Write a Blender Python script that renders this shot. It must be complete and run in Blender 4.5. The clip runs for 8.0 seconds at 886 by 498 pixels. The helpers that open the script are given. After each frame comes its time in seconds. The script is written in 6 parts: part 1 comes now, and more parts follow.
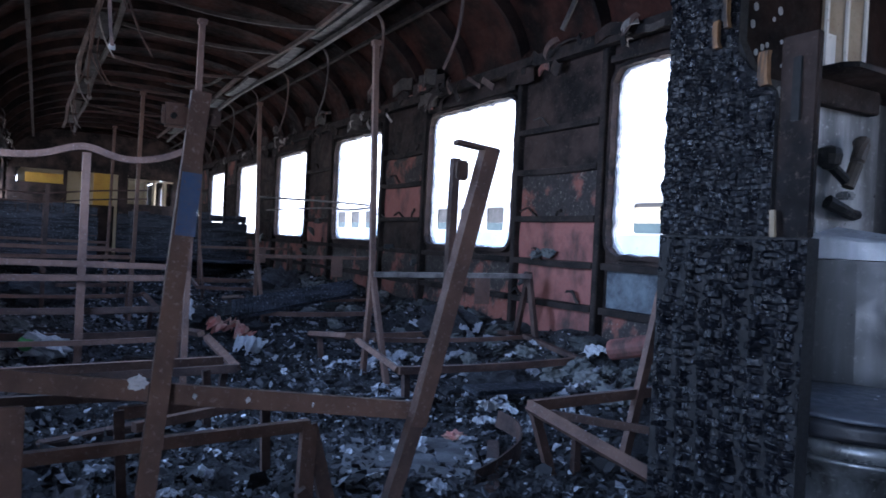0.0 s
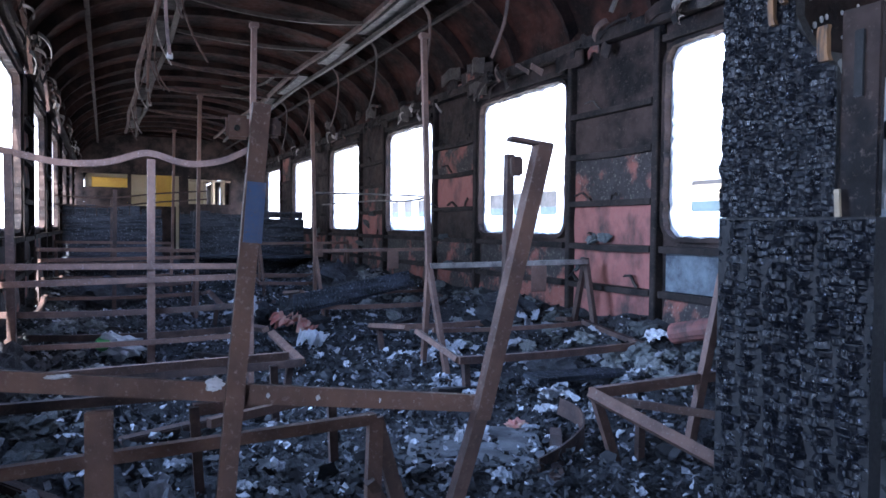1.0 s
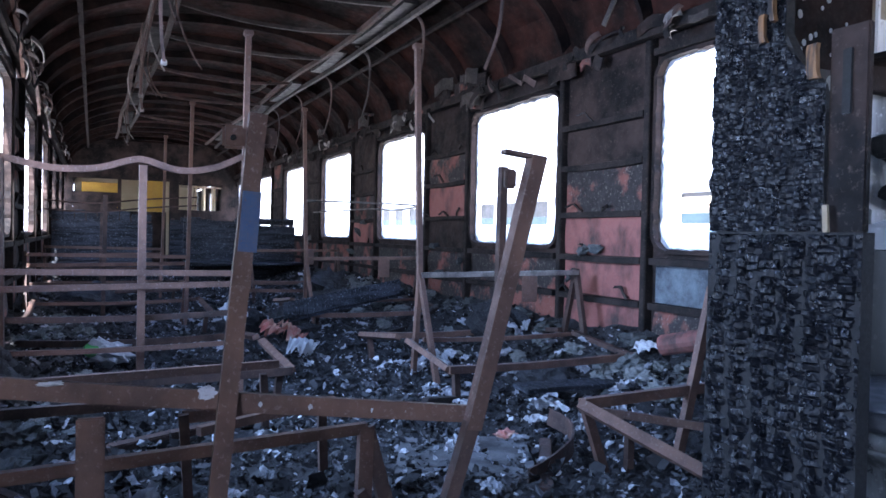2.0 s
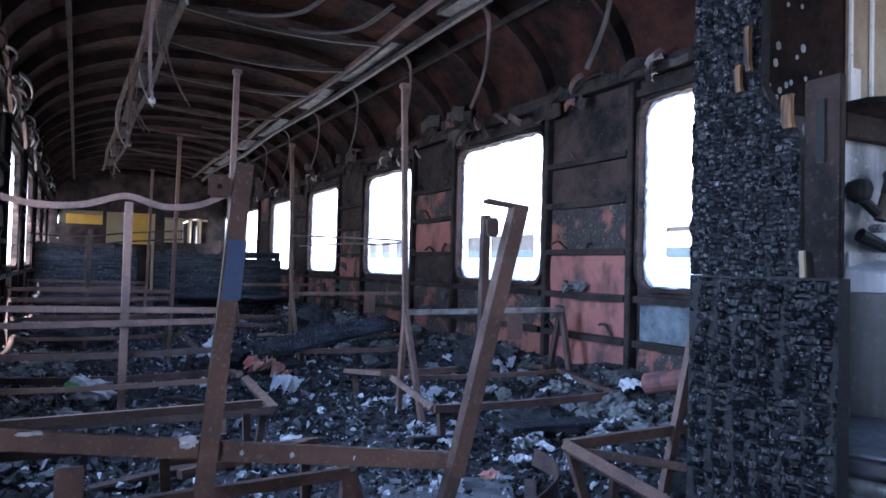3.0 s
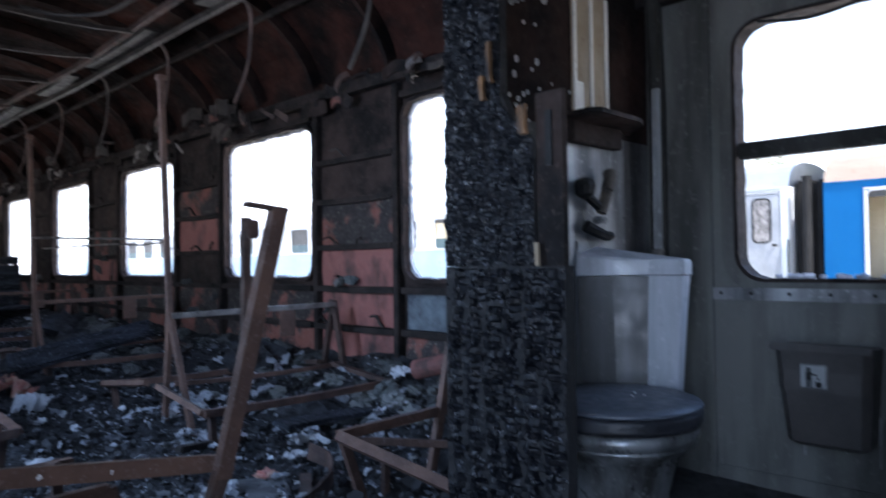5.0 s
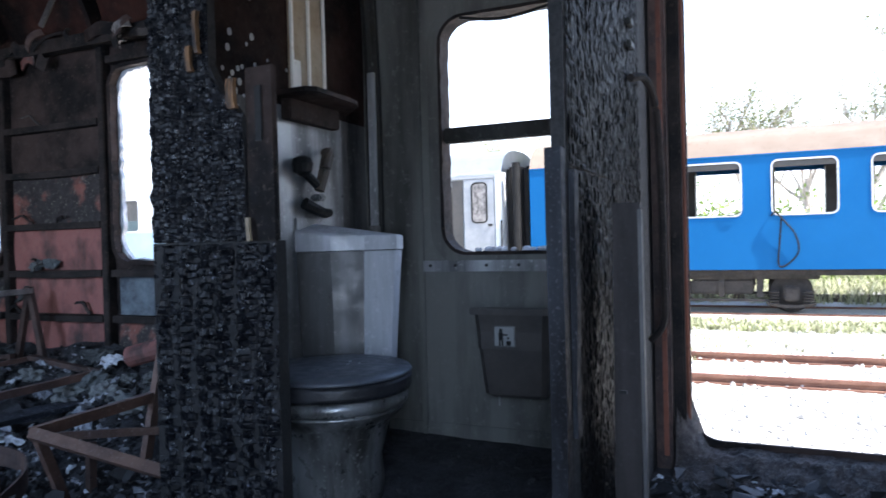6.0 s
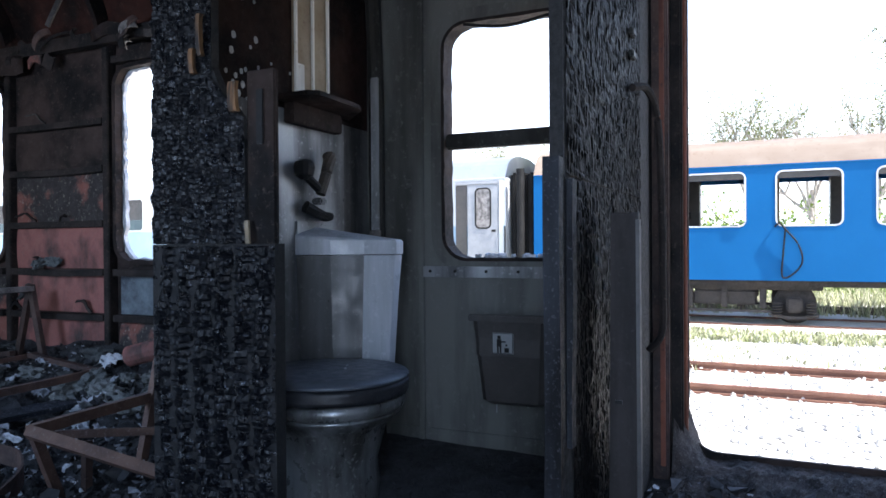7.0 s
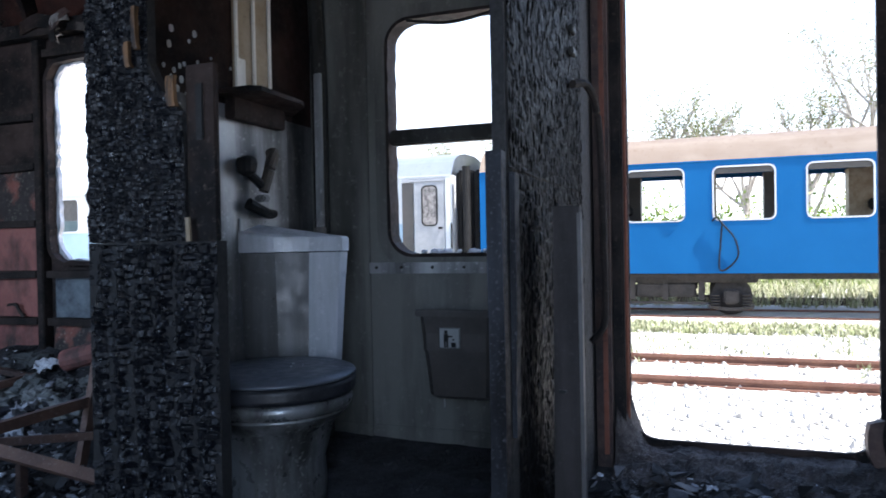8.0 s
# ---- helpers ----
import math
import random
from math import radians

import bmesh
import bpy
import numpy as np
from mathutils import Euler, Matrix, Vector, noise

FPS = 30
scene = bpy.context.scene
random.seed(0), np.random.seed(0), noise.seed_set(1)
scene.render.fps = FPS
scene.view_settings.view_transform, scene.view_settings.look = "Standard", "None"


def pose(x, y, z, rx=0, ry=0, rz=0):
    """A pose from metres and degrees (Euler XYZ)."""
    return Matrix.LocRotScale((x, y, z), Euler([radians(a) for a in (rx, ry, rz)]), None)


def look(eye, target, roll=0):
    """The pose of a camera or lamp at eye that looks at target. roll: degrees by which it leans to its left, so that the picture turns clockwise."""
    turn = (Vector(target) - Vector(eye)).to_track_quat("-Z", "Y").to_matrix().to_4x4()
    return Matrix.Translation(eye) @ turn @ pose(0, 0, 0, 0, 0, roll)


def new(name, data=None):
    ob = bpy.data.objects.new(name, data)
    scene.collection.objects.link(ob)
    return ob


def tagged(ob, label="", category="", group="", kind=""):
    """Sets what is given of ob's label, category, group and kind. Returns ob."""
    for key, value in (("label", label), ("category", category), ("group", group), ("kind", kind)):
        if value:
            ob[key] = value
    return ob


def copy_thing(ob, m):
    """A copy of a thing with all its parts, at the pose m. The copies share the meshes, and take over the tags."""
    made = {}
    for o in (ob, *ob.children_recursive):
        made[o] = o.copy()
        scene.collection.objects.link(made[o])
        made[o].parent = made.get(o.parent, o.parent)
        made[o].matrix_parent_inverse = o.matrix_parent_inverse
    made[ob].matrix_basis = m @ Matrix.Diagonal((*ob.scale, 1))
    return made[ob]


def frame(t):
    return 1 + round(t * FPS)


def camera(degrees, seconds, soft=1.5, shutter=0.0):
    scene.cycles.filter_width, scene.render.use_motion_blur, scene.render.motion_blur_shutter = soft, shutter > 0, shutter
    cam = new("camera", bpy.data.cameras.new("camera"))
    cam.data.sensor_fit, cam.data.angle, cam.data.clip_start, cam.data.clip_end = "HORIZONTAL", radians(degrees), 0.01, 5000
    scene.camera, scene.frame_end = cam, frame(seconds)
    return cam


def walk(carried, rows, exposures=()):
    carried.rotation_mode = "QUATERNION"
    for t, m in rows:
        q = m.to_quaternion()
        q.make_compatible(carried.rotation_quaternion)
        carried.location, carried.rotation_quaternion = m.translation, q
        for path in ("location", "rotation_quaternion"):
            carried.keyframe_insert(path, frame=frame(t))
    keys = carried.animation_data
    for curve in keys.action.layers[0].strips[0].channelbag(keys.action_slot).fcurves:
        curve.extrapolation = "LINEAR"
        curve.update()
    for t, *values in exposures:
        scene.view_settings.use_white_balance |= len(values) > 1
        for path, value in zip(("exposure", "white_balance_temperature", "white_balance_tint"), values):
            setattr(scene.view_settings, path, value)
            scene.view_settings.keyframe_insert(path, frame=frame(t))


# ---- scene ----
cam = camera(63.5, 8.0, 1.6, 0.25)
PATH = [
    (0, (0.009, 0.036, 0.962), (0.997, 1.775, 0.941), 2.9),
    (0.5, (-0.003, 0.033, 0.972), (0.873, 1.831, 0.938), 0.9),
    (1, (-0.005, 0.023, 0.977), (0.85, 1.83, 0.915), 0.6),
    (2.5, (-0.015, 0.015, 0.987), (0.877, 1.804, 0.985), 1.5),
    (3, (-0.014, 0.004, 1.004), (0.896, 1.785, 1.058), 1.5),
    (3.5, (-0.023, -0.016, 1.036), (0.965, 1.716, 1.19), 1.6),
    (4, (-0.019, -0.024, 1.057), (1.031, 1.654, 1.347), 1.8),
    (4.5, (-0.03, -0.025, 1.061), (1.034, 1.64, 1.374), 2.6),
    (5, (-0.026, -0.054, 1.012), (1.385, 1.362, 1.053), -0.7),
    (5.2, (-0.017, -0.067, 1.003), (1.498, 1.238, 0.986), -1.4),
    (6.3, (-0.036, -0.14, 0.995), (1.816, 0.613, 0.981), -1.4),
    (6.5, (-0.032, -0.141, 0.997), (1.815, 0.624, 0.986), -1.4),
    (7, (-0.029, -0.14, 0.999), (1.79, 0.692, 0.987), -0.4),
    (7.5, (-0.027, -0.096, 0.99), (1.803, 0.71, 0.944), -0.7),
    (8, (-0.034, -0.147, 0.992), (1.841, 0.549, 0.972), -1.1),
]
EXPOSURES = [(0.0, 2.5, 5600, 18), (0.6, 3.05, 5600, 19), (1.0, 3.28, 5600, 19), (2.5, 3.28, 5600, 19), (3.0, 3.1, 5600, 19), (3.5, 2.74, 5700, 18), (4.2, 2.32, 5900, 17), (5.2, 2.28, 6000, 14), (6.3, 2.25, 6200, 13), (8.0, 1.98, 6200, 13)]
walk(cam, [(t, look(eye, target, roll)) for t, eye, target, roll in PATH], EXPOSURES)

# ---- light ----
world = bpy.data.worlds.new("sky")
scene.world = world
world.use_nodes = True
wn = world.node_tree
sky = wn.nodes.new("ShaderNodeTexSky")
sky.sky_type, sky.sun_disc = "NISHITA", False
SUN_EL, SUN_AZ = radians(54), radians(190)
sky.sun_elevation, sky.sun_rotation = SUN_EL, SUN_AZ
sky.air_density, sky.dust_density, sky.ozone_density = 1.0, 0.8, 1.6
# thin bright haze low over the horizon
geo = wn.nodes.new("ShaderNodeTexCoord")
sep = wn.nodes.new("ShaderNodeSeparateXYZ")
band = wn.nodes.new("ShaderNodeMapRange")
band.inputs["From Min"].default_value, band.inputs["From Max"].default_value = 0.05, 0.5
band.inputs["To Min"].default_value, band.inputs["To Max"].default_value = 0.85, 0.0
haze = wn.nodes.new("ShaderNodeMix")
haze.data_type = "RGBA"
haze.inputs[7].default_value = (4.6, 4.9, 5.2, 1)
wn.links.new(geo.outputs["Generated"], sep.inputs[0])
wn.links.new(sep.outputs[2], band.inputs[0])
wn.links.new(band.outputs[0], haze.inputs[0])
wn.links.new(sky.outputs[0], haze.inputs[6])
wn.links.new(haze.outputs[2], wn.nodes["Background"].inputs[0])
wn.nodes["Background"].inputs[1].default_value = 0.15
sun_data = bpy.data.lights.new("sun", "SUN")
sun_data.energy, sun_data.angle, sun_data.color = 4.5, radians(0.5), (1.0, 0.95, 0.87)
sun = new("sun", sun_data)
sun_dir = Vector((math.sin(SUN_AZ) * math.cos(SUN_EL), math.cos(SUN_AZ) * math.cos(SUN_EL), math.sin(SUN_EL)))
sun.matrix_world = look(sun_dir * 50, (0, 0, 0))

# fill lamps added in the unseen west openings beside the camera, boosting the skylight
for y, z, w, h, watts in ((2.5, 1.38, 0.95, 0.8, 4.6), (-0.35, 1.15, 0.8, 1.5, 3.3)):
    ld = bpy.data.lights.new("window_skylight", "AREA")
    ld.shape, ld.size, ld.size_y, ld.energy, ld.color = "RECTANGLE", w, h, watts, (0.5, 0.7, 1.0)
    ld.spread = radians(120)
    new("window_skylight", ld).matrix_world = look((-0.48, y, z), (1.0, y, z - 0.35))

# ---- materials ----
rnd = random.Random(7)


class Nodes:
    """Short hand for building a node material."""

    def __init__(self, name):
        self.mat = bpy.data.materials.new(name)
        self.mat.use_nodes = True
        self.t = self.mat.node_tree
        self.b = self.t.nodes["Principled BSDF"]
        self.tc = self.t.nodes.new("ShaderNodeTexCoord")

    def add(self, kind, **inputs):
        n = self.t.nodes.new(kind)
        for k, v in inputs.items():
            n.inputs[k].default_value = v
        return n

    def link(self, a, b):
        self.t.links.new(a, b)

    def coords(self, scale=(1, 1, 1)):
        m = self.add("ShaderNodeMapping")
        m.inputs["Scale"].default_value = scale
        self.link(self.tc.outputs["Object"], m.inputs["Vector"])
        return m.outputs[0]

    def noise(self, scale, detail=6, rough=0.6, stretch=(1, 1, 1)):
        n = self.add("ShaderNodeTexNoise", Scale=scale, Detail=detail, Roughness=rough)
        self.link(self.coords(stretch), n.inputs["Vector"])
        return n.outputs["Fac"]

    def voronoi(self, scale, stretch=(1, 1, 1), feature="F1"):
        n = self.t.nodes.new("ShaderNodeTexVoronoi")
        n.feature = feature
        n.inputs["Scale"].default_value = scale
        self.link(self.coords(stretch), n.inputs["Vector"])
        return n.outputs["Distance"]

    def ramp(self, fac, stops):
        n = self.t.nodes.new("ShaderNodeValToRGB")
        e = n.color_ramp.elements
        while len(e) < len(stops):
            e.new(0.5)
        for el, (p, c) in zip(e, stops):
            el.position = p
            el.color = (c, c, c, 1) if isinstance(c, (int, float)) else (*c, 1)
        self.link(fac, n.inputs[0])
        return n.outputs[0]

    def mix(self, fac, a, b):
        n = self.t.nodes.new("ShaderNodeMix")
        n.data_type = "RGBA"
        for sock, v in ((n.inputs[0], fac), (n.inputs[6], a), (n.inputs[7], b)):
            if isinstance(v, (int, float)):
                sock.default_value = v
            elif isinstance(v, tuple):
                sock.default_value = (*v, 1)
            else:
                self.link(v, sock)
        return n.outputs[2]

    def finish(self, color, rough=0.8, metal=0.0, bump=None, strength=0.4, dist=0.01):
        for sock, v in ((self.b.inputs["Base Color"], color), (self.b.inputs["Roughness"], rough), (self.b.inputs["Metallic"], metal)):
            if isinstance(v, (int, float)):
                sock.default_value = v
            elif isinstance(v, tuple):
                sock.default_value = (*v, 1)
            else:
                self.link(v, sock)
        if bump is not None:
            n = self.add("ShaderNodeBump", Strength=strength, Distance=dist)
            self.link(bump, n.inputs["Height"])
            self.link(n.outputs[0], self.b.inputs["Normal"])
        return self.mat


def two_tone(name, a, b, c, scale, rough=0.75, metal=0.0, bump=0.4, dist=0.004, stretch=(1, 1, 1), lo=0.38, hi=0.62):
    """Broad patches of a and b with fine specks of c."""
    m = Nodes(name)
    broad = m.ramp(m.noise(scale, 5, 0.6, stretch), [(lo, 0.0), (hi, 1.0)])
    fine = m.ramp(m.noise(scale * 14, 4, 0.7), [(0.57, 0.0), (0.78, 1.0)])
    col = m.mix(fine, m.mix(broad, a, b), c)
    rg = m.ramp(m.noise(scale * 5), [(0.3, max(rough - 0.15, 0.05)), (0.7, min(rough + 0.15, 1.0))])
    return m.finish(col, rg, metal, m.noise(scale * 9, 6, 0.7), bump, dist)


def island_tone(name, stops, rough=0.8, scale=30, obj=False, bump=0.5):
    """Pieces that differ one from another, with fine grain."""
    m = Nodes(name)
    src = m.t.nodes.new("ShaderNodeObjectInfo" if obj else "ShaderNodeNewGeometry")
    fac = src.outputs["Random"] if obj else src.outputs["Random Per Island"]
    col = m.ramp(fac, stops)
    grain = m.ramp(m.noise(scale, 5, 0.7), [(0.35, 0.45), (0.7, 1.25)])
    mul = m.t.nodes.new("ShaderNodeMix")
    mul.data_type, mul.blend_type = "RGBA", "MULTIPLY"
    mul.inputs[0].default_value = 1.0
    m.link(col, mul.inputs[6])
    m.link(grain, mul.inputs[7])
    return m.finish(mul.outputs[2], rough, 0.0, m.noise(scale * 2, 5, 0.7), bump, 0.004)


M_SOOT = two_tone("sooty_steel", (0.009, 0.008, 0.008), (0.05, 0.034, 0.029), (0.09, 0.068, 0.056), 4, 0.7, 0.0)
M_RUST = two_tone("burnt_rusty_steel", (0.085, 0.05, 0.04), (0.15, 0.085, 0.062), (0.26, 0.21, 0.19), 9, 0.62, 0.25)
M_RUSTDARK = two_tone("dark_rusty_steel", (0.03, 0.02, 0.018), (0.085, 0.05, 0.04), (0.15, 0.1, 0.08), 8, 0.7, 0.2)
M_ROOF = two_tone("rust_red_roof_sheet", (0.005, 0.0035, 0.003), (0.046, 0.0155, 0.0105), (0.06, 0.03, 0.023), 3.2, 0.75, 0.1, 0.4, 0.004, (1, 1, 1), 0.42, 0.68)
M_RIB = two_tone("blackened_rib", (0.012, 0.011, 0.011), (0.035, 0.027, 0.024), (0.09, 0.07, 0.055), 6, 0.75)
for m_ in (M_ROOF, M_RIB, M_SOOT):
    m_.node_tree.nodes["Principled BSDF"].inputs["Specular IOR Level"].default_value = 0.12
M_REDPANEL = two_tone("red_primer_panel", (0.045, 0.027, 0.024), (0.27, 0.1, 0.082), (0.12, 0.065, 0.058), 5, 0.75, 0.0, 0.5, 0.006, (1, 1, 0.6), 0.36, 0.53)
M_PATCH = two_tone("scorched_red_panel", (0.022, 0.017, 0.016), (0.2, 0.07, 0.05), (0.3, 0.27, 0.22), 4.5, 0.8, 0.0, 0.5, 0.005, (1, 1, 1), 0.5, 0.6)
M_GREYPATCH = two_tone("ash_grey_panel", (0.035, 0.042, 0.052), (0.15, 0.18, 0.2), (0.26, 0.27, 0.27), 11, 0.8, 0.0, 0.6, 0.006, (1, 1, 1), 0.36, 0.66)
M_DUCT = two_tone("grey_metal_duct", (0.009, 0.008, 0.007), (0.034, 0.03, 0.028), (0.075, 0.065, 0.056), 4, 0.55, 0.3)
M_DULL = two_tone("dull_brown_strip", (0.014, 0.011, 0.009), (0.05, 0.04, 0.034), (0.12, 0.1, 0.082), 7, 0.6, 0.2)
M_STRIP = two_tone("bare_metal_strip", (0.1, 0.09, 0.085), (0.28, 0.26, 0.24), (0.42, 0.4, 0.38), 10, 0.5, 0.4)
M_ALU = two_tone("melted_aluminium_frame", (0.35, 0.35, 0.36), (0.62, 0.62, 0.63), (0.1, 0.1, 0.1), 14, 0.45, 0.5, 0.8, 0.006)
M_BLUEPAINT = two_tone("worn_blue_paint", (0.035, 0.075, 0.165), (0.075, 0.085, 0.12), (0.12, 0.07, 0.05), 16, 0.6, 0.0, 0.3, 0.002, (1, 1, 1), 0.45, 0.7)
M_SMOKE = two_tone("smoke_stained_lining", (0.016, 0.015, 0.013), (0.05, 0.049, 0.045), (0.12, 0.12, 0.11), 3.2, 0.5, 0.1, 0.15, 0.002, (2, 2, 0.35))
M_LINING = two_tone("soot_streaked_lining", (0.05, 0.05, 0.045), (0.15, 0.15, 0.137), (0.19, 0.19, 0.175), 3.0, 0.5, 0.1, 0.15, 0.002, (2, 2, 0.3))
# darker copy of the cistern plastic: soot streaks plus painted-in shade
M_TANKSHADE = two_tone("shaded_sooty_cistern_plastic", (0.022, 0.022, 0.021), (0.07, 0.072, 0.073), (0.13, 0.13, 0.125), 4, 0.42, 0.0, 0.1, 0.001, (2.5, 2.5, 0.3))
M_SMOKELIGHT = two_tone("smoke_stained_steel", (0.12, 0.122, 0.123), (0.38, 0.39, 0.395), (0.5, 0.51, 0.51), 4, 0.42, 0.35, 0.15, 0.002, (2, 2, 0.3))
M_TANK = two_tone("grey_plastic_cistern", (0.3, 0.32, 0.34), (0.52, 0.55, 0.6), (0.6, 0.62, 0.65), 3.5, 0.38, 0.0, 0.1, 0.001, (2.5, 2.5, 0.3))
M_LID = two_tone("sooty_plastic_lid", (0.07, 0.078, 0.092), (0.1, 0.112, 0.135), (0.14, 0.15, 0.17), 7, 0.42, 0.0, 0.1, 0.001)
M_BOWL = two_tone("stained_steel_bowl", (0.05, 0.048, 0.043), (0.26, 0.265, 0.265), (0.42, 0.42, 0.4), 5, 0.35, 0.5, 0.15, 0.002, (2, 2, 0.3))
M_BIN = two_tone("brown_plastic_bin", (0.045, 0.041, 0.039), (0.062, 0.056, 0.052), (0.09, 0.083, 0.078), 8, 0.5, 0.0, 0.1, 0.001)
M_CLOTH = two_tone("dirty_white_cloth", (0.4, 0.42, 0.45), (0.58, 0.6, 0.64), (0.12, 0.12, 0.12), 9, 0.85, 0.0, 0.4, 0.004)
M_WHITE = two_tone("pale_laminate_strip", (0.55, 0.54, 0.5), (0.76, 0.74, 0.69), (0.3, 0.25, 0.18), 5, 0.5, 0.0, 0.1, 0.001, (3, 3, 0.3))
M_BROWNLAM = two_tone("browned_laminate", (0.24, 0.18, 0.11), (0.34, 0.28, 0.2), (0.15, 0.1, 0.06), 6, 0.6)
M_YELLOW = two_tone("ochre_ceiling_board", (0.42, 0.24, 0.07), (0.5, 0.3, 0.1), (0.3, 0.17, 0.05), 5, 0.7)
M_YELLOWPAINT = two_tone("yellow_panel", (0.6, 0.36, 0.05), (0.5, 0.28, 0.04), (0.2, 0.12, 0.04), 5, 0.6)
M_WOOD = two_tone("scorched_bare_wood", (0.012, 0.009, 0.008), (0.22, 0.11, 0.042), (0.05, 0.03, 0.02), 26, 0.7, 0.0, 0.4, 0.002, (3, 3, 0.3))


def char_skin(name, base, ash, share, stretch, gloss, level):
    """Black char with a satin sheen; small pale flecks paint ash and sky glints into the colour."""
    m = Nodes(name)
    ash_glint = m.ramp(m.noise(105, 3, 0.6, stretch), [(share, 0.0), (share + 0.07, 1.0)])
    patch = m.ramp(m.noise(7, 4, 0.6), [(0.38, 0.15), (0.62, 1.0)])
    both = m.t.nodes.new("ShaderNodeMath")
    both.operation = "MULTIPLY"
    m.link(ash_glint, both.inputs[0])
    m.link(patch, both.inputs[1])
    col = m.mix(both.outputs[0], base, ash)
    rg = m.ramp(m.noise(40, 4, 0.6), [(0.35, gloss - 0.1), (0.65, gloss + 0.2)])
    m.b.inputs["Specular IOR Level"].default_value = level
    return m.finish(col, rg, 0.0, m.noise(160, 4, 0.6, stretch), 0.5, 0.003)


M_CHAR = char_skin("alligatored_char", (0.0045, 0.005, 0.007), (0.24, 0.26, 0.32), 0.65, (1, 1, 0.75), 0.3, 0.25)
M_CHARDULL = char_skin("dull_vertical_char", (0.006, 0.0055, 0.0055), (0.12, 0.12, 0.135), 0.7, (1, 1, 0.4), 0.42, 0.04)
M_CHARBACK = two_tone("char_base", (0.004, 0.004, 0.004), (0.012, 0.011, 0.011), (0.03, 0.028, 0.028), 20, 0.8)
M_DEBRIS = two_tone("black_fire_debris", (0.012, 0.012, 0.014), (0.045, 0.046, 0.052), (0.16, 0.17, 0.18), 9, 0.85, 0.0, 1.0, 0.03)
M_FLAKE = island_tone("ash_and_char_flakes", [(0.0, (0.006, 0.006, 0.007)), (0.55, (0.018, 0.019, 0.022)), (0.8, (0.05, 0.052, 0.06)), (0.9, (0.22, 0.23, 0.26)), (1.0, (0.6, 0.62, 0.66))], 0.7, 60)
M_PAPER = island_tone("grey_white_ash_sheet", [(0.0, (0.22, 0.23, 0.26)), (0.5, (0.4, 0.42, 0.46)), (1.0, (0.66, 0.67, 0.7))], 0.6, 14, True)
M_FOAM = island_tone("burnt_upholstery_clump", [(0.0, (0.05, 0.052, 0.05)), (0.5, (0.12, 0.13, 0.13)), (1.0, (0.26, 0.27, 0.26))], 0.95, 16, True, 1.0)
M_BURNTPLANK = two_tone("burnt_seat_board", (0.01, 0.011, 0.013), (0.045, 0.05, 0.062), (0.32, 0.35, 0.4), 5, 0.6, 0.0, 0.8, 0.01, (0.5, 1, 5))
M_SHEET = two_tone("grey_floor_sheet", (0.04, 0.042, 0.045), (0.13, 0.135, 0.145), (0.03, 0.03, 0.03), 7, 0.7)
M_BATTEN = two_tone("grey_brown_board", (0.02, 0.017, 0.016), (0.032, 0.027, 0.026), (0.04, 0.035, 0.035), 7, 0.6, 0.0, 0.3, 0.002, (3, 3, 0.4))
M_BATTENEDGE = two_tone("pale_board_edge", (0.045, 0.041, 0.04), (0.08, 0.075, 0.072), (0.08, 0.075, 0.072), 9, 0.6)
M_RUSTRED = two_tone("red_rust_jamb", (0.09, 0.03, 0.018), (0.2, 0.065, 0.035), (0.035, 0.02, 0.016), 5, 0.7, 0.1, 0.3, 0.003, (2, 2, 0.4))
M_COACHBLUE = two_tone("bright_blue_coach_paint", (0.005, 0.075, 0.205), (0.006, 0.082, 0.22), (0.01, 0.09, 0.21), 0.8, 0.5, 0.0, 0.02, 0.001)
M_COACHROOF = two_tone("beige_weathered_roof", (0.12, 0.096, 0.078), (0.16, 0.135, 0.112), (0.1, 0.075, 0.058), 0.7, 0.7, 0.0, 0.1, 0.003, (1, 0.3, 2))
for m_ in (M_COACHBLUE, M_COACHROOF):
    m_.node_tree.nodes["Principled BSDF"].inputs["Specular IOR Level"].default_value = 0.08
M_COACHLIGHT = two_tone("pale_blue_coach_paint", (0.2, 0.3, 0.38), (0.24, 0.34, 0.42), (0.2, 0.27, 0.34), 0.8, 0.4, 0.0, 0.02, 0.001)
M_COACHWHITE = two_tone("off_white_coach_paint", (0.4, 0.42, 0.43), (0.46, 0.475, 0.48), (0.34, 0.35, 0.35), 0.8, 0.45, 0.0, 0.02, 0.001)
# dark tone standing in for coach interior shade; also on boards and blinds
M_COACHSHADE = two_tone("coach_interior_shade", (0.03, 0.03, 0.028), (0.05, 0.045, 0.04), (0.07, 0.06, 0.05), 2, 0.5)
M_TEAL = two_tone("dark_teal_panel", (0.03, 0.06, 0.065), (0.045, 0.08, 0.085), (0.06, 0.09, 0.09), 2, 0.5)
M_CREAM = two_tone("cream_coach_lining", (0.5, 0.4, 0.24), (0.58, 0.48, 0.32), (0.4, 0.3, 0.2), 2, 0.6)
M_BOGIE = two_tone("dusty_brown_bogie", (0.011, 0.009, 0.008), (0.026, 0.021, 0.018), (0.045, 0.037, 0.031), 4, 0.8)
M_RAIL = two_tone("rusty_rail", (0.13, 0.06, 0.04), (0.2, 0.1, 0.065), (0.08, 0.04, 0.03), 3, 0.7, 0.2)
M_GRAVEL = two_tone("pale_dusty_ballast", (0.5, 0.48, 0.44), (0.62, 0.6, 0.56), (0.3, 0.29, 0.26), 1.1, 0.9, 0.0, 0.8, 0.03)
M_STONE = island_tone("ballast_stone", [(0.0, (0.34, 0.33, 0.3)), (1.0, (0.66, 0.64, 0.6))], 0.9, 6)
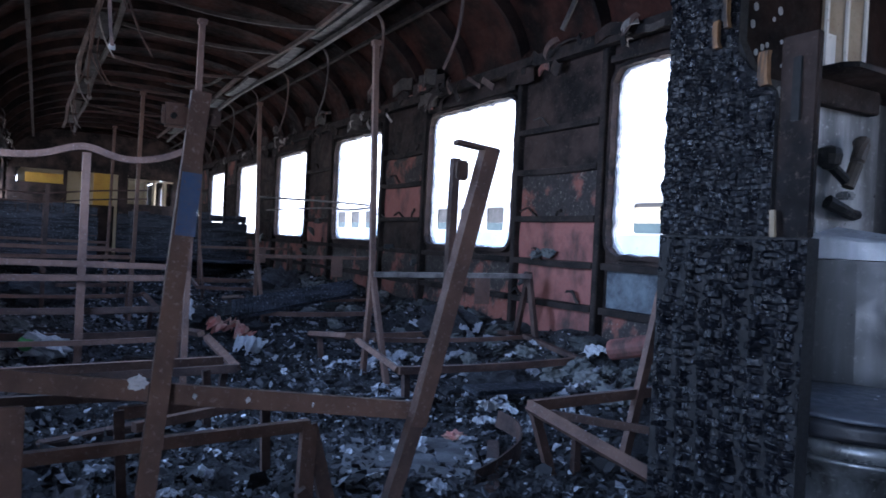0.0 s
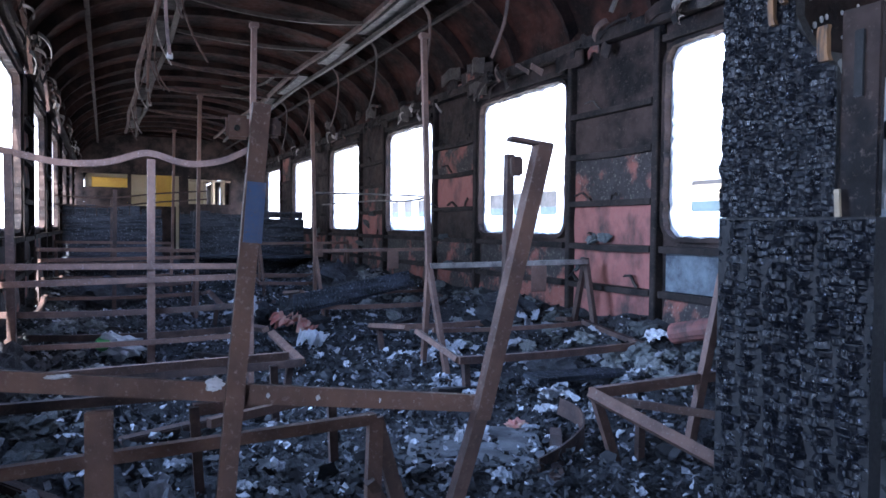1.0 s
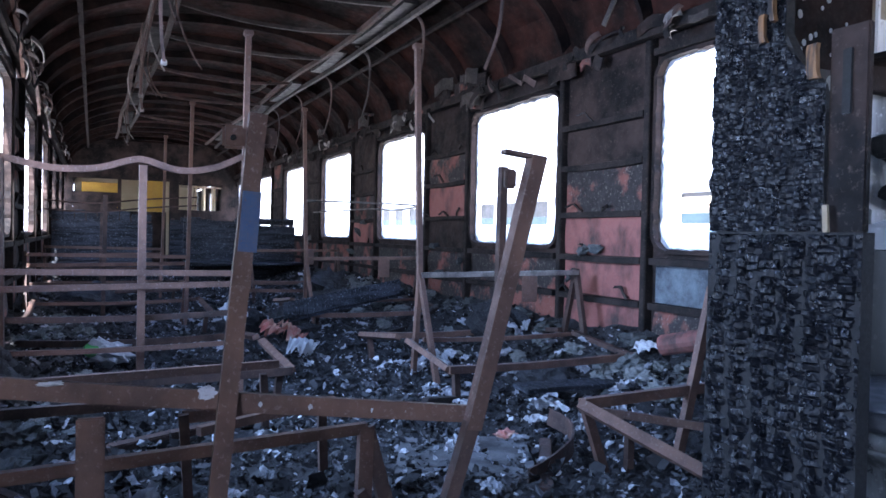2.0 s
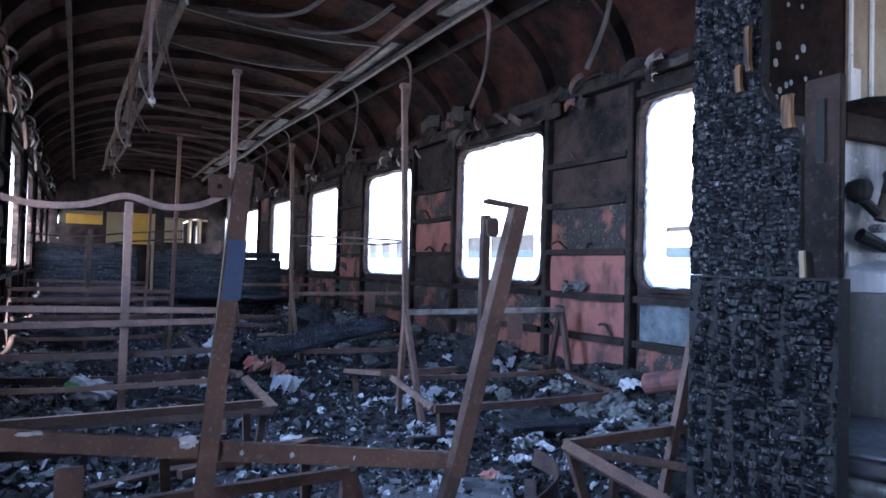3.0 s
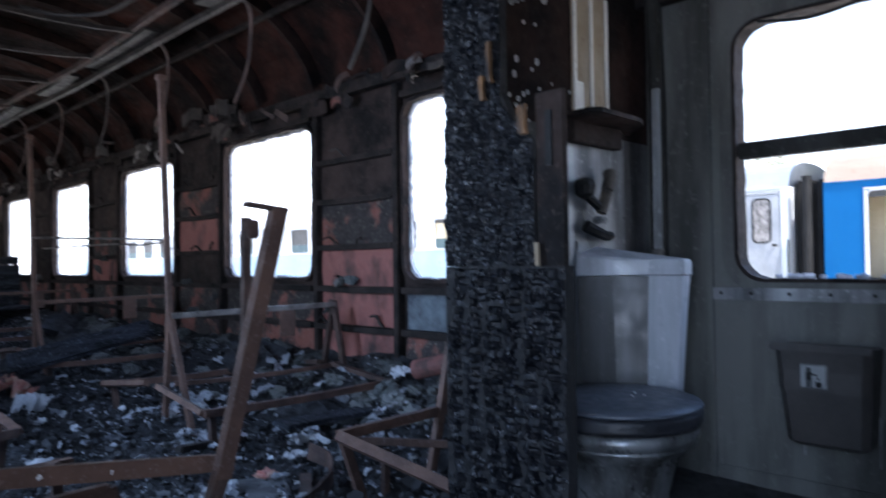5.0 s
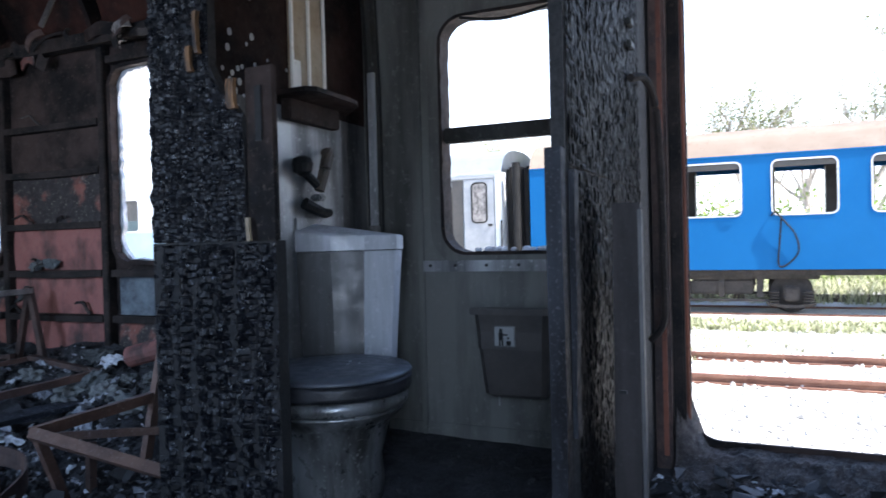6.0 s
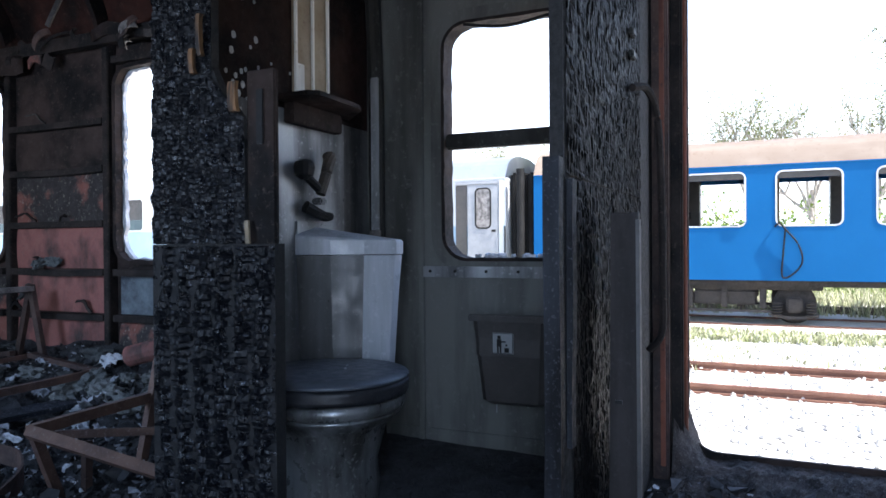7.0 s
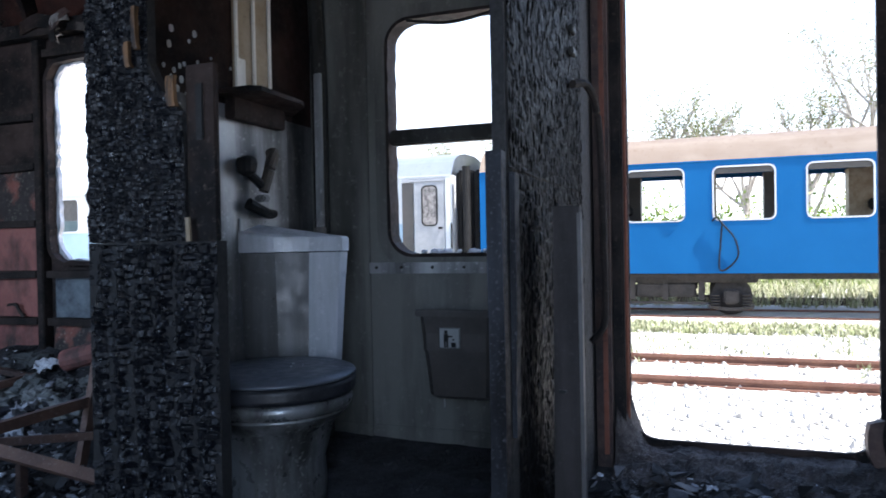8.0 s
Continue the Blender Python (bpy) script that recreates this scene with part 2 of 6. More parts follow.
M_GRASS = island_tone("spring_grass", [(0.0, (0.2, 0.23, 0.09)), (0.5, (0.36, 0.38, 0.2)), (1.0, (0.58, 0.55, 0.4))], 0.8, 4)
M_LEAF = island_tone("young_leaves", [(0.0, (0.09, 0.11, 0.035)), (0.6, (0.16, 0.18, 0.06)), (1.0, (0.26, 0.26, 0.1))], 0.7, 3)
M_HEDGE = island_tone("bright_spring_leaves", [(0.0, (0.1, 0.17, 0.02)), (0.6, (0.18, 0.28, 0.04)), (1.0, (0.3, 0.36, 0.08))], 0.7, 3)
M_BARK = two_tone("grey_bark", (0.2, 0.18, 0.15), (0.32, 0.29, 0.25), (0.2, 0.17, 0.14), 3, 0.9)
M_BURNTTAP = two_tone("scorched_brown_tap", (0.018, 0.015, 0.012), (0.06, 0.047, 0.034), (0.03, 0.025, 0.02), 14, 0.6)
M_BAREEDGE = two_tone("bare_grey_edge", (0.006, 0.006, 0.007), (0.026, 0.028, 0.033), (0.1, 0.1, 0.11), 9, 0.55, 0.2, 0.4, 0.003, (1, 1, 0.25))
M_ROOFRIB = two_tone("black_roof_rib", (0.005, 0.004, 0.004), (0.026, 0.014, 0.011), (0.04, 0.028, 0.023), 5, 0.85)
M_STREAK = two_tone("soot_streaked_grey_panel", (0.025, 0.025, 0.025), (0.1, 0.1, 0.1), (0.18, 0.18, 0.175), 4, 0.6, 0.0, 0.15, 0.002, (3, 3, 0.25))
M_SEAT = two_tone("blackened_plastic_seat", (0.012, 0.012, 0.014), (0.03, 0.031, 0.036), (0.06, 0.06, 0.065), 9, 0.45)
M_DOORGREY = two_tone("weathered_grey_door", (0.2, 0.21, 0.22), (0.27, 0.28, 0.29), (0.15, 0.15, 0.15), 2, 0.5, 0.0, 0.05, 0.001)
M_RUBBER = two_tone("black_rubber", (0.006, 0.006, 0.006), (0.012, 0.012, 0.012), (0.02, 0.02, 0.02), 6, 0.7)
M_THRESH = two_tone("ashy_melted_metal", (0.008, 0.007, 0.007), (0.05, 0.04, 0.037), (0.26, 0.24, 0.235), 14, 0.8, 0.1, 0.9, 0.01)
M_SIGN = two_tone("grey_white_sticker", (0.22, 0.23, 0.23), (0.3, 0.31, 0.31), (0.3, 0.3, 0.3), 12, 0.5, 0.0, 0.05, 0.001)
M_INK = two_tone("black_print", (0.012, 0.012, 0.012), (0.02, 0.02, 0.02), (0.03, 0.03, 0.03), 12, 0.5)
M_RED = two_tone("faded_red_wrapper", (0.4, 0.12, 0.1), (0.45, 0.3, 0.22), (0.5, 0.45, 0.35), 10, 0.6)
M_GREEN = two_tone("green_plastic", (0.05, 0.25, 0.07), (0.08, 0.32, 0.1), (0.03, 0.1, 0.03), 10, 0.5)
M_SPOT = two_tone("bare_grey_spot", (0.3, 0.31, 0.3), (0.4, 0.4, 0.39), (0.2, 0.2, 0.2), 30, 0.6)


for m_ in (M_INK, M_BATTEN, M_SMOKE, M_ROOFRIB, M_BURNTPLANK, M_BAREEDGE, M_RUBBER):
    m_.node_tree.nodes["Principled BSDF"].inputs["Specular IOR Level"].default_value = 0.15


# ---- mesh helpers ----
def mesh_object(name, bm, mat, smooth=False):
    me = bpy.data.meshes.new(name)
    bm.normal_update()
    bm.to_mesh(me)
    bm.free()
    for m in mat if isinstance(mat, (list, tuple)) else (mat,):
        me.materials.append(m)
    if smooth:
        me.polygons.foreach_set("use_smooth", [True] * len(me.polygons))
    return new(name, me)


def part(name, bm, mat, parent, label="", smooth=False):
    ob = mesh_object(name, bm, mat, smooth)
    ob.parent = parent
    if parent.type == "EMPTY":
        ob.matrix_parent_inverse = Matrix.Translation(-parent.location)
    if label:
        tagged(ob, label)
    return ob


def thing(name, x, y, z, label, category, group="", kind=""):
    ob = new(name)
    ob.empty_display_size = 0.1
    ob.location = (x, y, z)
    return tagged(ob, label, category, group, kind)


def solid(name, bm, mat, label, category="", kind="", group="", smooth=False):
    return tagged(mesh_object(name, bm, mat, smooth), label, category, group, kind)


def box(bm, lo, hi, bevel=0.0, matrix=None):
    vs = bmesh.ops.create_cube(bm, size=1.0)["verts"]
    c = [(a + b) / 2 for a, b in zip(lo, hi)]
    d = [b - a for a, b in zip(lo, hi)]
    for v in vs:
        v.co = Vector([v.co[i] * d[i] + c[i] for i in range(3)])
    if matrix is not None:
        bmesh.ops.transform(bm, matrix=matrix, verts=vs)
    if bevel:
        es = list({e for v in vs for e in v.link_edges})
        bmesh.ops.bevel(bm, geom=es, offset=bevel, segments=2, affect="EDGES", clamp_overlap=True)
    return bm


def bx(lo, hi, bevel=0.0, matrix=None):
    return box(bmesh.new(), lo, hi, bevel, matrix)


def bar(a, b, w, d, bm=None, up=(0, 1, 0), bow=None, n=1, wave=0.0):
    """A bar of rectangular section from a to b: w across, d along up; bow shifts its middle."""
    bm = bm or bmesh.new()
    a, b = Vector(a), Vector(b)
    t = (b - a).normalized()
    u = Vector(up)
    u = u - t * u.dot(t)
    if u.length < 1e-4:
        u = Vector((1, 0, 0)) - t * t.x
    u.normalize()
    s = t.cross(u)
    n = max(n, 8) if bow or wave else n
    rings = []
    for i in range(n + 1):
        f = i / n
        p = a.lerp(b, f)
        if bow:
            p = p + Vector(bow) * (4 * f * (1 - f))
        if wave:
            p = p + s * wave * math.sin(f * 9.0)
        rings.append([bm.verts.new(p + s * sx * w / 2 + u * ux * d / 2) for sx, ux in ((-1, -1), (1, -1), (1, 1), (-1, 1))])
    for r, q in zip(rings, rings[1:]):
        for i in range(4):
            bm.faces.new((r[i], r[(i + 1) % 4], q[(i + 1) % 4], q[i]))
    bm.faces.new(rings[0][::-1])
    bm.faces.new(rings[-1])
    bmesh.ops.recalc_face_normals(bm, faces=bm.faces)
    return bm


def sweep(points, w, d, up=(0, 1, 0)):
    """One continuous flat bar along points: d along up, w across."""
    bm = bmesh.new()
    pts = [Vector(p) for p in points]
    rings = []
    for i, p in enumerate(pts):
        t = (pts[min(i + 1, len(pts) - 1)] - pts[max(i - 1, 0)]).normalized()
        u = Vector(up)
        u = (u - t * u.dot(t)).normalized()
        s = t.cross(u)
        rings.append([bm.verts.new(p + s * a * w / 2 + u * b * d / 2) for a, b in ((-1, -1), (1, -1), (1, 1), (-1, 1))])
    for r, q in zip(rings, rings[1:]):
        for i in range(4):
            bm.faces.new((r[i], r[(i + 1) % 4], q[(i + 1) % 4], q[i]))
    bm.faces.new(rings[0][::-1])
    bm.faces.new(rings[-1])
    bmesh.ops.recalc_face_normals(bm, faces=bm.faces)
    return bm


def tube(points, r, sides=8, bm=None, taper=1.0):
    """A round tube along points."""
    bm = bm or bmesh.new()
    pts = [Vector(p) for p in points]
    rings = []
    n = len(pts)
    for i, p in enumerate(pts):
        t = (pts[min(i + 1, n - 1)] - pts[max(i - 1, 0)]).normalized()
        ref = Vector((0, 0, 1)) if abs(t.z) < 0.9 else Vector((0, 1, 0))
        u = t.cross(ref).normalized()
        v = t.cross(u)
        rr = r * (1 + (taper - 1) * i / max(n - 1, 1))
        rings.append([bm.verts.new(p + (u * math.cos(2 * math.pi * k / sides) + v * math.sin(2 * math.pi * k / sides)) * rr) for k in range(sides)])
    for a, b in zip(rings, rings[1:]):
        for k in range(sides):
            bm.faces.new((a[k], a[(k + 1) % sides], b[(k + 1) % sides], b[k]))
    bm.faces.new(rings[0][::-1])
    bm.faces.new(rings[-1])
    return bm


def arc(points, n=10):
    """A smooth curve through control points."""
    pts = [Vector(p) for p in points]
    out = []
    for i in range(len(pts) - 1):
        p0, p1, p2, p3 = pts[max(i - 1, 0)], pts[i], pts[i + 1], pts[min(i + 2, len(pts) - 1)]
        for k in range(n):
            t = k / n
            out.append(0.5 * ((2 * p1) + (p2 - p0) * t + (2 * p0 - 5 * p1 + 4 * p2 - p3) * t * t + (3 * p1 - p0 - 3 * p2 + p3) * t ** 3))
    out.append(pts[-1])
    return out


def round_rect(y0, y1, z0, z1, r, n=6):
    """Outline of a rectangle with round corners, anticlockwise, in (y, z)."""
    pts = []
    for cy, cz, a0 in ((y1 - r, z0 + r, -90), (y1 - r, z1 - r, 0), (y0 + r, z1 - r, 90), (y0 + r, z0 + r, 180)):
        for i in range(n + 1):
            a = radians(a0 + 90 * i / n)
            pts.append((cy + r * math.cos(a), cz + r * math.sin(a)))
    return pts


def holed_wall(y0, y1, z0, z1, holes, x0, x1, r=0.09, n=6):
    """A wall in the plane x, from x0 to x1 thick, with round-cornered openings (ya, yb, za, zb) through it."""
    bm = bmesh.new()
    holes = sorted(holes)
    for x, flip in ((x0, False), (x1, True)):
        at = lambda p: bm.verts.new((x, p[0], p[1]))

        def quad(a, b, c, d):
            if b > a and d > c:
                f = [at((a, c)), at((b, c)), at((b, d)), at((a, d))]
                bm.faces.new(f[::-1] if flip else f)
        prev = y0
        for ya, yb, za, zb in holes:
            quad(prev, ya, z0, z1)
            quad(ya, yb, z0, za)
            quad(ya, yb, zb, z1)
            for cy, cz, a0, ky, kz in ((yb - r, za + r, -90, yb, za), (yb - r, zb - r, 0, yb, zb), (ya + r, zb - r, 90, ya, zb), (ya + r, za + r, 180, ya, za)):
                k = at((ky, kz))
                ring = [at((cy + r * math.cos(radians(a0 + 90 * i / n)), cz + r * math.sin(radians(a0 + 90 * i / n)))) for i in range(n + 1)]
                for p, q in zip(ring, ring[1:]):
                    bm.faces.new((k, q, p) if not flip else (k, p, q))
            prev = yb
        quad(prev, y1, z0, z1)
    for ya, yb, za, zb in holes:
        ring = round_rect(ya, yb, za, zb, r, n)
        vs = [(bm.verts.new((x0, *p)), bm.verts.new((x1, *p))) for p in ring]
        for (a, b), (c, d) in zip(vs, vs[1:] + vs[:1]):
            bm.faces.new((a, b, d, c))
    for a, b in (((y0, z0), (y1, z0)), ((y1, z0), (y1, z1)), ((y1, z1), (y0, z1)), ((y0, z1), (y0, z0))):
        bm.faces.new([bm.verts.new((x0, *a)), bm.verts.new((x0, *b)), bm.verts.new((x1, *b)), bm.verts.new((x1, *a))])
    bmesh.ops.remove_doubles(bm, verts=bm.verts, dist=1e-5)
    return bm


def frame_ring(y0, y1, z0, z1, r, w, x0, x1, jitter=0.0, n=6):
    """A frame round an opening in the plane x: w wide outwards from the opening."""
    bm = bmesh.new()
    g = random.Random(int((y0 + z0) * 1000))
    inner = round_rect(y0, y1, z0, z1, r, n)
    outer = round_rect(y0 - w, y1 + w, z0 - w, z1 + w, r + w, n)
    dense_i, dense_o = [], []
    for k in range(len(inner)):
        a, b, c, d = inner[k], inner[(k + 1) % len(inner)], outer[k], outer[(k + 1) % len(outer)]
        m = max(1, int(math.hypot(b[0] - a[0], b[1] - a[1]) / 0.03)) if jitter else 1
        for i in range(m):
            f = i / m
            jy, jz = g.uniform(-jitter, jitter), g.uniform(-jitter, jitter)
            dense_i.append((a[0] + (b[0] - a[0]) * f + jy, a[1] + (b[1] - a[1]) * f + jz))
            dense_o.append((c[0] + (d[0] - c[0]) * f, c[1] + (d[1] - c[1]) * f))
    loops = [[bm.verts.new((x, *p)) for p in ps] for x, ps in ((x0, dense_i), (x0, dense_o), (x1, dense_o), (x1, dense_i))]
    m = len(dense_i)
    for L, K in zip(loops, loops[1:] + loops[:1]):
        for i in range(m):
            bm.faces.new((L[i], L[(i + 1) % m], K[(i + 1) % m], K[i]))
    bmesh.ops.recalc_face_normals(bm, faces=bm.faces)
    return bm


def lathe(profile, cx, cy, sides=28, sx=1.0, sy=1.0, turn=0.0, bm=None):
    """A body turned from (radius, z), stretched by sx, sy and turned by turn degrees."""
    bm = bm or bmesh.new()
    ca, sa = math.cos(radians(turn)), math.sin(radians(turn))
    rings = []
    for r, z in profile:
        ring = []
        for k in range(sides):
            a = 2 * math.pi * k / sides
            px, py = r * sx * math.cos(a), r * sy * math.sin(a)
            ring.append(bm.verts.new((cx + px * ca - py * sa, cy + px * sa + py * ca, z)))
        rings.append(ring)
    for a, b in zip(rings, rings[1:]):
        for k in range(sides):
            bm.faces.new((a[k], a[(k + 1) % sides], b[(k + 1) % sides], b[k]))
    bm.faces.new(rings[0][::-1])
    bm.faces.new(rings[-1])
    return bm


def clump(r, seed, squash=0.6):
    """A ragged lump of burnt upholstery."""
    bm = bmesh.new()
    bmesh.ops.create_icosphere(bm, subdivisions=3, radius=r)
    for v in bm.verts:
        n = v.co.normalized()
        v.co = v.co * (0.75 + 0.9 * abs(noise.noise(n * 2.2 + Vector((seed, 0, 0)))) + 0.8 * abs(noise.noise(n * 5 + Vector((0, seed, 0)))) - 0.4 * abs(noise.noise(n * 11)))
        v.co.z *= squash
    return bm


# ---- the burnt coach: structure ----
FL = 0.25                       # floor
XL, XR = -0.435, 2.35           # inner faces of the side walls
XC, HALF = 0.95, 1.4
Y0, Y1 = -1.5, 20.0
WALL_TOP = 1.98
SILL, HEAD = 0.93, 1.832
WIN = [(2.63 + 1.83 * k - 1.045, 2.63 + 1.83 * k) for k in range(9)]
WIN = [(a, b) for a, b in WIN if b < 19.5]
WIN_W = [(a + 0.45, b + 0.45) for a, b in WIN if b < 18]
DOOR = (-0.62, 0.1, 0.33, 2.12)
TOILET_WIN = (0.3, 0.946, 0.945, 1.8)


def roof_z(x):
    u = min(abs(x - XC) / HALF, 1.0)
    return WALL_TOP + 0.62 * (1 - u ** 2.3) ** 0.55


def wall(name, x_in, x_out, door, extra, label, wins):
    ob = solid(name, holed_wall(Y0, Y1, FL - 0.1, WALL_TOP, [w + (SILL, HEAD) for w in wins] + extra + [door], x_in, x_out), M_SOOT, label, kind="structure")
    return ob


wall_east = wall("wall_east", XR + 0.05, XR + 0.066, DOOR, [TOILET_WIN], "sooty steel coach side wall with empty window openings", WIN)
wall_west = wall("wall_west", XL - 0.066, XL - 0.05, (-0.72, 0.12, 0.3, 1.95), [], "sooty steel coach side wall with empty window openings", WIN_W)

# frames of the windows, melted
for side, x0, x1, xo in ((1, XR + 0.012, XR + 0.052, XR + 0.075), (-1, XL - 0.012, XL - 0.052, XL - 0.075)):
    for k, (a, b) in enumerate(WIN if side > 0 else WIN_W):
        if side < 0 and a < 2.5:
            continue
        w = thing("window_%d" % (k + 1 + (20 if side < 0 else 0)), x0, a, SILL, "empty coach window with melted aluminium frame", "window", kind="structure")
        part("window_frame", frame_ring(a + 0.008, b - 0.008, SILL + 0.008, HEAD - 0.008, 0.085, 0.02, x0, x1, 0.005), M_SOOT, w)
        part("aluminium_rim", frame_ring(a + 0.02, b - 0.02, SILL + 0.018, HEAD - 0.018, 0.08, 0.022, xo, x1 + (xo - x1) * 0.1, 0.008), M_ALU, w, "bright melted aluminium rim")

# the red and sooty sheets between the windows, behind the ribs
RAILS = (0.668, 0.88, 1.11, 1.368, 1.59)


def wall_bay(side, y0, y1, k):
    s = 1 if side > 0 else -1
    X = XR if side > 0 else XL
    bay = thing("wall_frame", X, (y0 + y1) / 2, FL, "blackened steel ribs of the coach wall", "wall frame", kind="structure")
    for y in (y0 + 0.045, y1 - 0.045):
        part("post", bx((min(X, X + s * 0.05), y - 0.02, FL), (max(X, X + s * 0.05), y + 0.02, WALL_TOP), 0.004), M_RIB, bay)
    for j, z in enumerate(RAILS):
        part("rail", bar((X + s * 0.02, y0 + 0.066, z), (X + s * 0.02, y1 - 0.066, z), 0.03, 0.045, up=(1, 0, 0), bow=(0, 0, rnd.uniform(-0.008, 0.004)), n=8), M_RIB, bay)
    lows = (FL + 0.05,) + RAILS
    highs = RAILS + (WALL_TOP - 0.02,)
    for j, (a, b) in enumerate(zip(lows, highs)):
        if k == 0 and side > 0:
            mat = (M_REDPANEL, M_REDPANEL, M_REDPANEL, M_PATCH, M_SOOT, M_SOOT)[j]
        elif k == 1 and side > 0:
            mat = (M_PATCH, M_PATCH, M_SOOT, M_REDPANEL, M_PATCH, M_SOOT)[j]
        elif k == 2 and side > 0:
            mat = (M_PATCH, M_PATCH, M_REDPANEL, M_PATCH, M_SOOT, M_SOOT)[j]
        else:
            mat = rnd.choice((M_PATCH, M_SOOT, M_SOOT, M_PATCH))
        x = X + s * 0.042
        part("panel", bar((x, (y0 + y1) / 2, a + 0.017), (x, (y0 + y1) / 2, b - 0.017), y1 - y0 - 0.135, 0.008, up=(1, 0, 0), bow=(-s * rnd.uniform(0.0, 0.012), 0, 0), n=6), mat, bay)


for side, wins in ((1, WIN), (-1, WIN_W)):
    for k in range(len(wins) - 1):
        wall_bay(side, wins[k][1], wins[k + 1][0], k)
# below and above the windows
for side, X in ((1, XR), (-1, XL)):
    s = side
    for k, (a, b) in enumerate(WIN if side > 0 else WIN_W):
        if side < 0 and a < 2.5:
            continue
        under = thing("wall_frame", X, a, FL, "sooty panel and ribs below and above a window", "wall frame", kind="structure")
        for z in (0.668, 0.88, 1.865):
            part("rail", bar((X + s * 0.02, a, z), (X + s * 0.02, b, z), 0.032, 0.045, up=(1, 0, 0)), M_RIB, under)
        m = M_GREYPATCH if k == 0 else M_PATCH
        part("panel", bar((X + s * 0.044, (a + b) / 2, 0.685), (X + s * 0.044, (a + b) / 2, 0.863), b - a - 0.01, 0.006, up=(1, 0, 0)), m, under)
        part("panel", bar((X + s * 0.044, (a + b) / 2, FL + 0.02), (X + s * 0.044, (a + b) / 2, 0.651), b - a - 0.01, 0.006, up=(1, 0, 0), bow=(-s * 0.02, 0, 0), n=6), M_PATCH, under)

# floor
floor = solid("floor", bx((XL - 0.05, Y0, FL - 0.08), (XR + 0.05, Y1, FL)), M_CHARBACK, "burnt black coach floor", kind="structure")

# roof shell, ribs and stringers
bm = bmesh.new()
NX = 28
xs = [XC + (HALF + 0.05) * math.sin(math.pi / 2 * (2 * i / NX - 1)) for i in range(NX + 1)]
ys = [Y0 + (Y1 - Y0) * j / 60 for j in range(61)]
for off in (0.0, 0.03):
    g = [[bm.verts.new((x, y, roof_z(x) + 0.03 + off + 0.006 * math.sin(7 * y + 3 * x))) for x in xs] for y in ys]
    for r, q in zip(g, g[1:]):
        for i in range(NX):
            f = (r[i], r[i + 1], q[i + 1], q[i])
            bm.faces.new(f[::-1] if off == 0 else f)
ceiling = solid("ceiling", bm, M_ROOF, "rust-red bare steel coach roof seen from inside", kind="structure")
ribs = thing("roof_ribs", XC, 8, FL, "blackened steel ribs under the coach roof", "roof frame", kind="structure")
for k in range(24):
    y = 0.2 + 0.62 * k + rnd.uniform(-0.03, 0.03)
    b = bmesh.new()
    rings = []
    m = 22
    for i in range(m + 1):
        x = XC + (HALF - 0.005) * math.sin(math.pi / 2 * (2 * i / m - 1))
        z = roof_z(x)
        nx = 0.045 if 0 < i < m else 0.0
        inner = Vector((x + (XC - x) * 0.035, y, z - 0.03))
        outer = Vector((x, y, z + 0.028))
        rings.append([b.verts.new(p + Vector((0, dy, 0))) for p, dy in ((inner, -0.013), (inner, 0.013), (outer, 0.02), (outer, -0.02))])
    for r, q in zip(rings, rings[1:]):
        for i in range(4):
            b.faces.new((r[i], q[i], q[(i + 1) % 4], r[(i + 1) % 4]))
    part("rib", b, M_ROOFRIB, ribs)
for x in (-0.1, 2.0):
    z = roof_z(x) - 0.045
    part("stringer", bar((x, Y0 + 0.1, z), (x, 14, z), 0.03, 0.02, up=(0, 0, 1)), M_RIB, ribs)
for X, s in ((XR - 0.02, 1), (XL + 0.02, -1)):
    part("cant_rail", bar((X, Y0, WALL_TOP - 0.02), (X, 14, WALL_TOP - 0.02), 0.05, 0.06, up=(0, 0, 1)), M_RIB, ribs)

# two lamp channels under the roof with their cross pieces
channels = thing("lamp_channels", XC, 5, FL, "bent metal lamp channels hanging under the roof", "lamp channel", kind="structure")
for x0, lean in ((1.58, 1), (0.34, -1)):
    for dx, dz in ((-0.055, 0.02), (0.055, -0.02)):
        pts = arc([(x0 + dx * 1.2 + 0.012 * math.sin(2.1 * y + dx * 40), y, 2.28 + dz + 0.012 * math.sin(1.7 * y + dx * 60)) for y in [0.9 + 0.62 * i for i in range(18)]], 4)
        part("channel_edge", sweep(pts, 0.028, 0.03, (0, 0, 1)), M_RUSTDARK if dx < 0 else M_DULL, channels)
    for k in range(8):
        ya = 1.25 + 1.25 * k
        yb = ya + (0.95 if k % 2 == 0 else 0.7)
        part("tray", bar((x0, ya, 2.292), (x0 + 0.01, yb, 2.286), 0.085, 0.02, up=(0, 0, 1), bow=(0, 0, -0.012), n=6), M_DUCT, channels, "grey metal lamp tray")
for k, y in enumerate((2.02, 2.93, 3.85, 4.48, 5.28, 6.3, 7.5, 9.0)):
    part("cross_bar", bar((0.38, y - 0.05, 2.3), (1.52, y, 2.29), 0.022, 0.022, up=(0, 0, 1), bow=(0, 0.02, -0.03 - 0.015 * (k % 2)), n=10), M_DULL if k < 5 else M_RUSTDARK, channels)
for k, (x, y) in enumerate(((1.22, 3.5), (0.9, 3.4), (1.25, 6.6))):
    part("bent_pipe", tube(arc([(x + 0.12, y - 0.25, 2.3), (x + 0.03, y, 2.24), (x - 0.14, y + 0.12, 2.22), (x - 0.3, y + 0.16, 2.23)], 8), 0.011), M_DULL, channels)
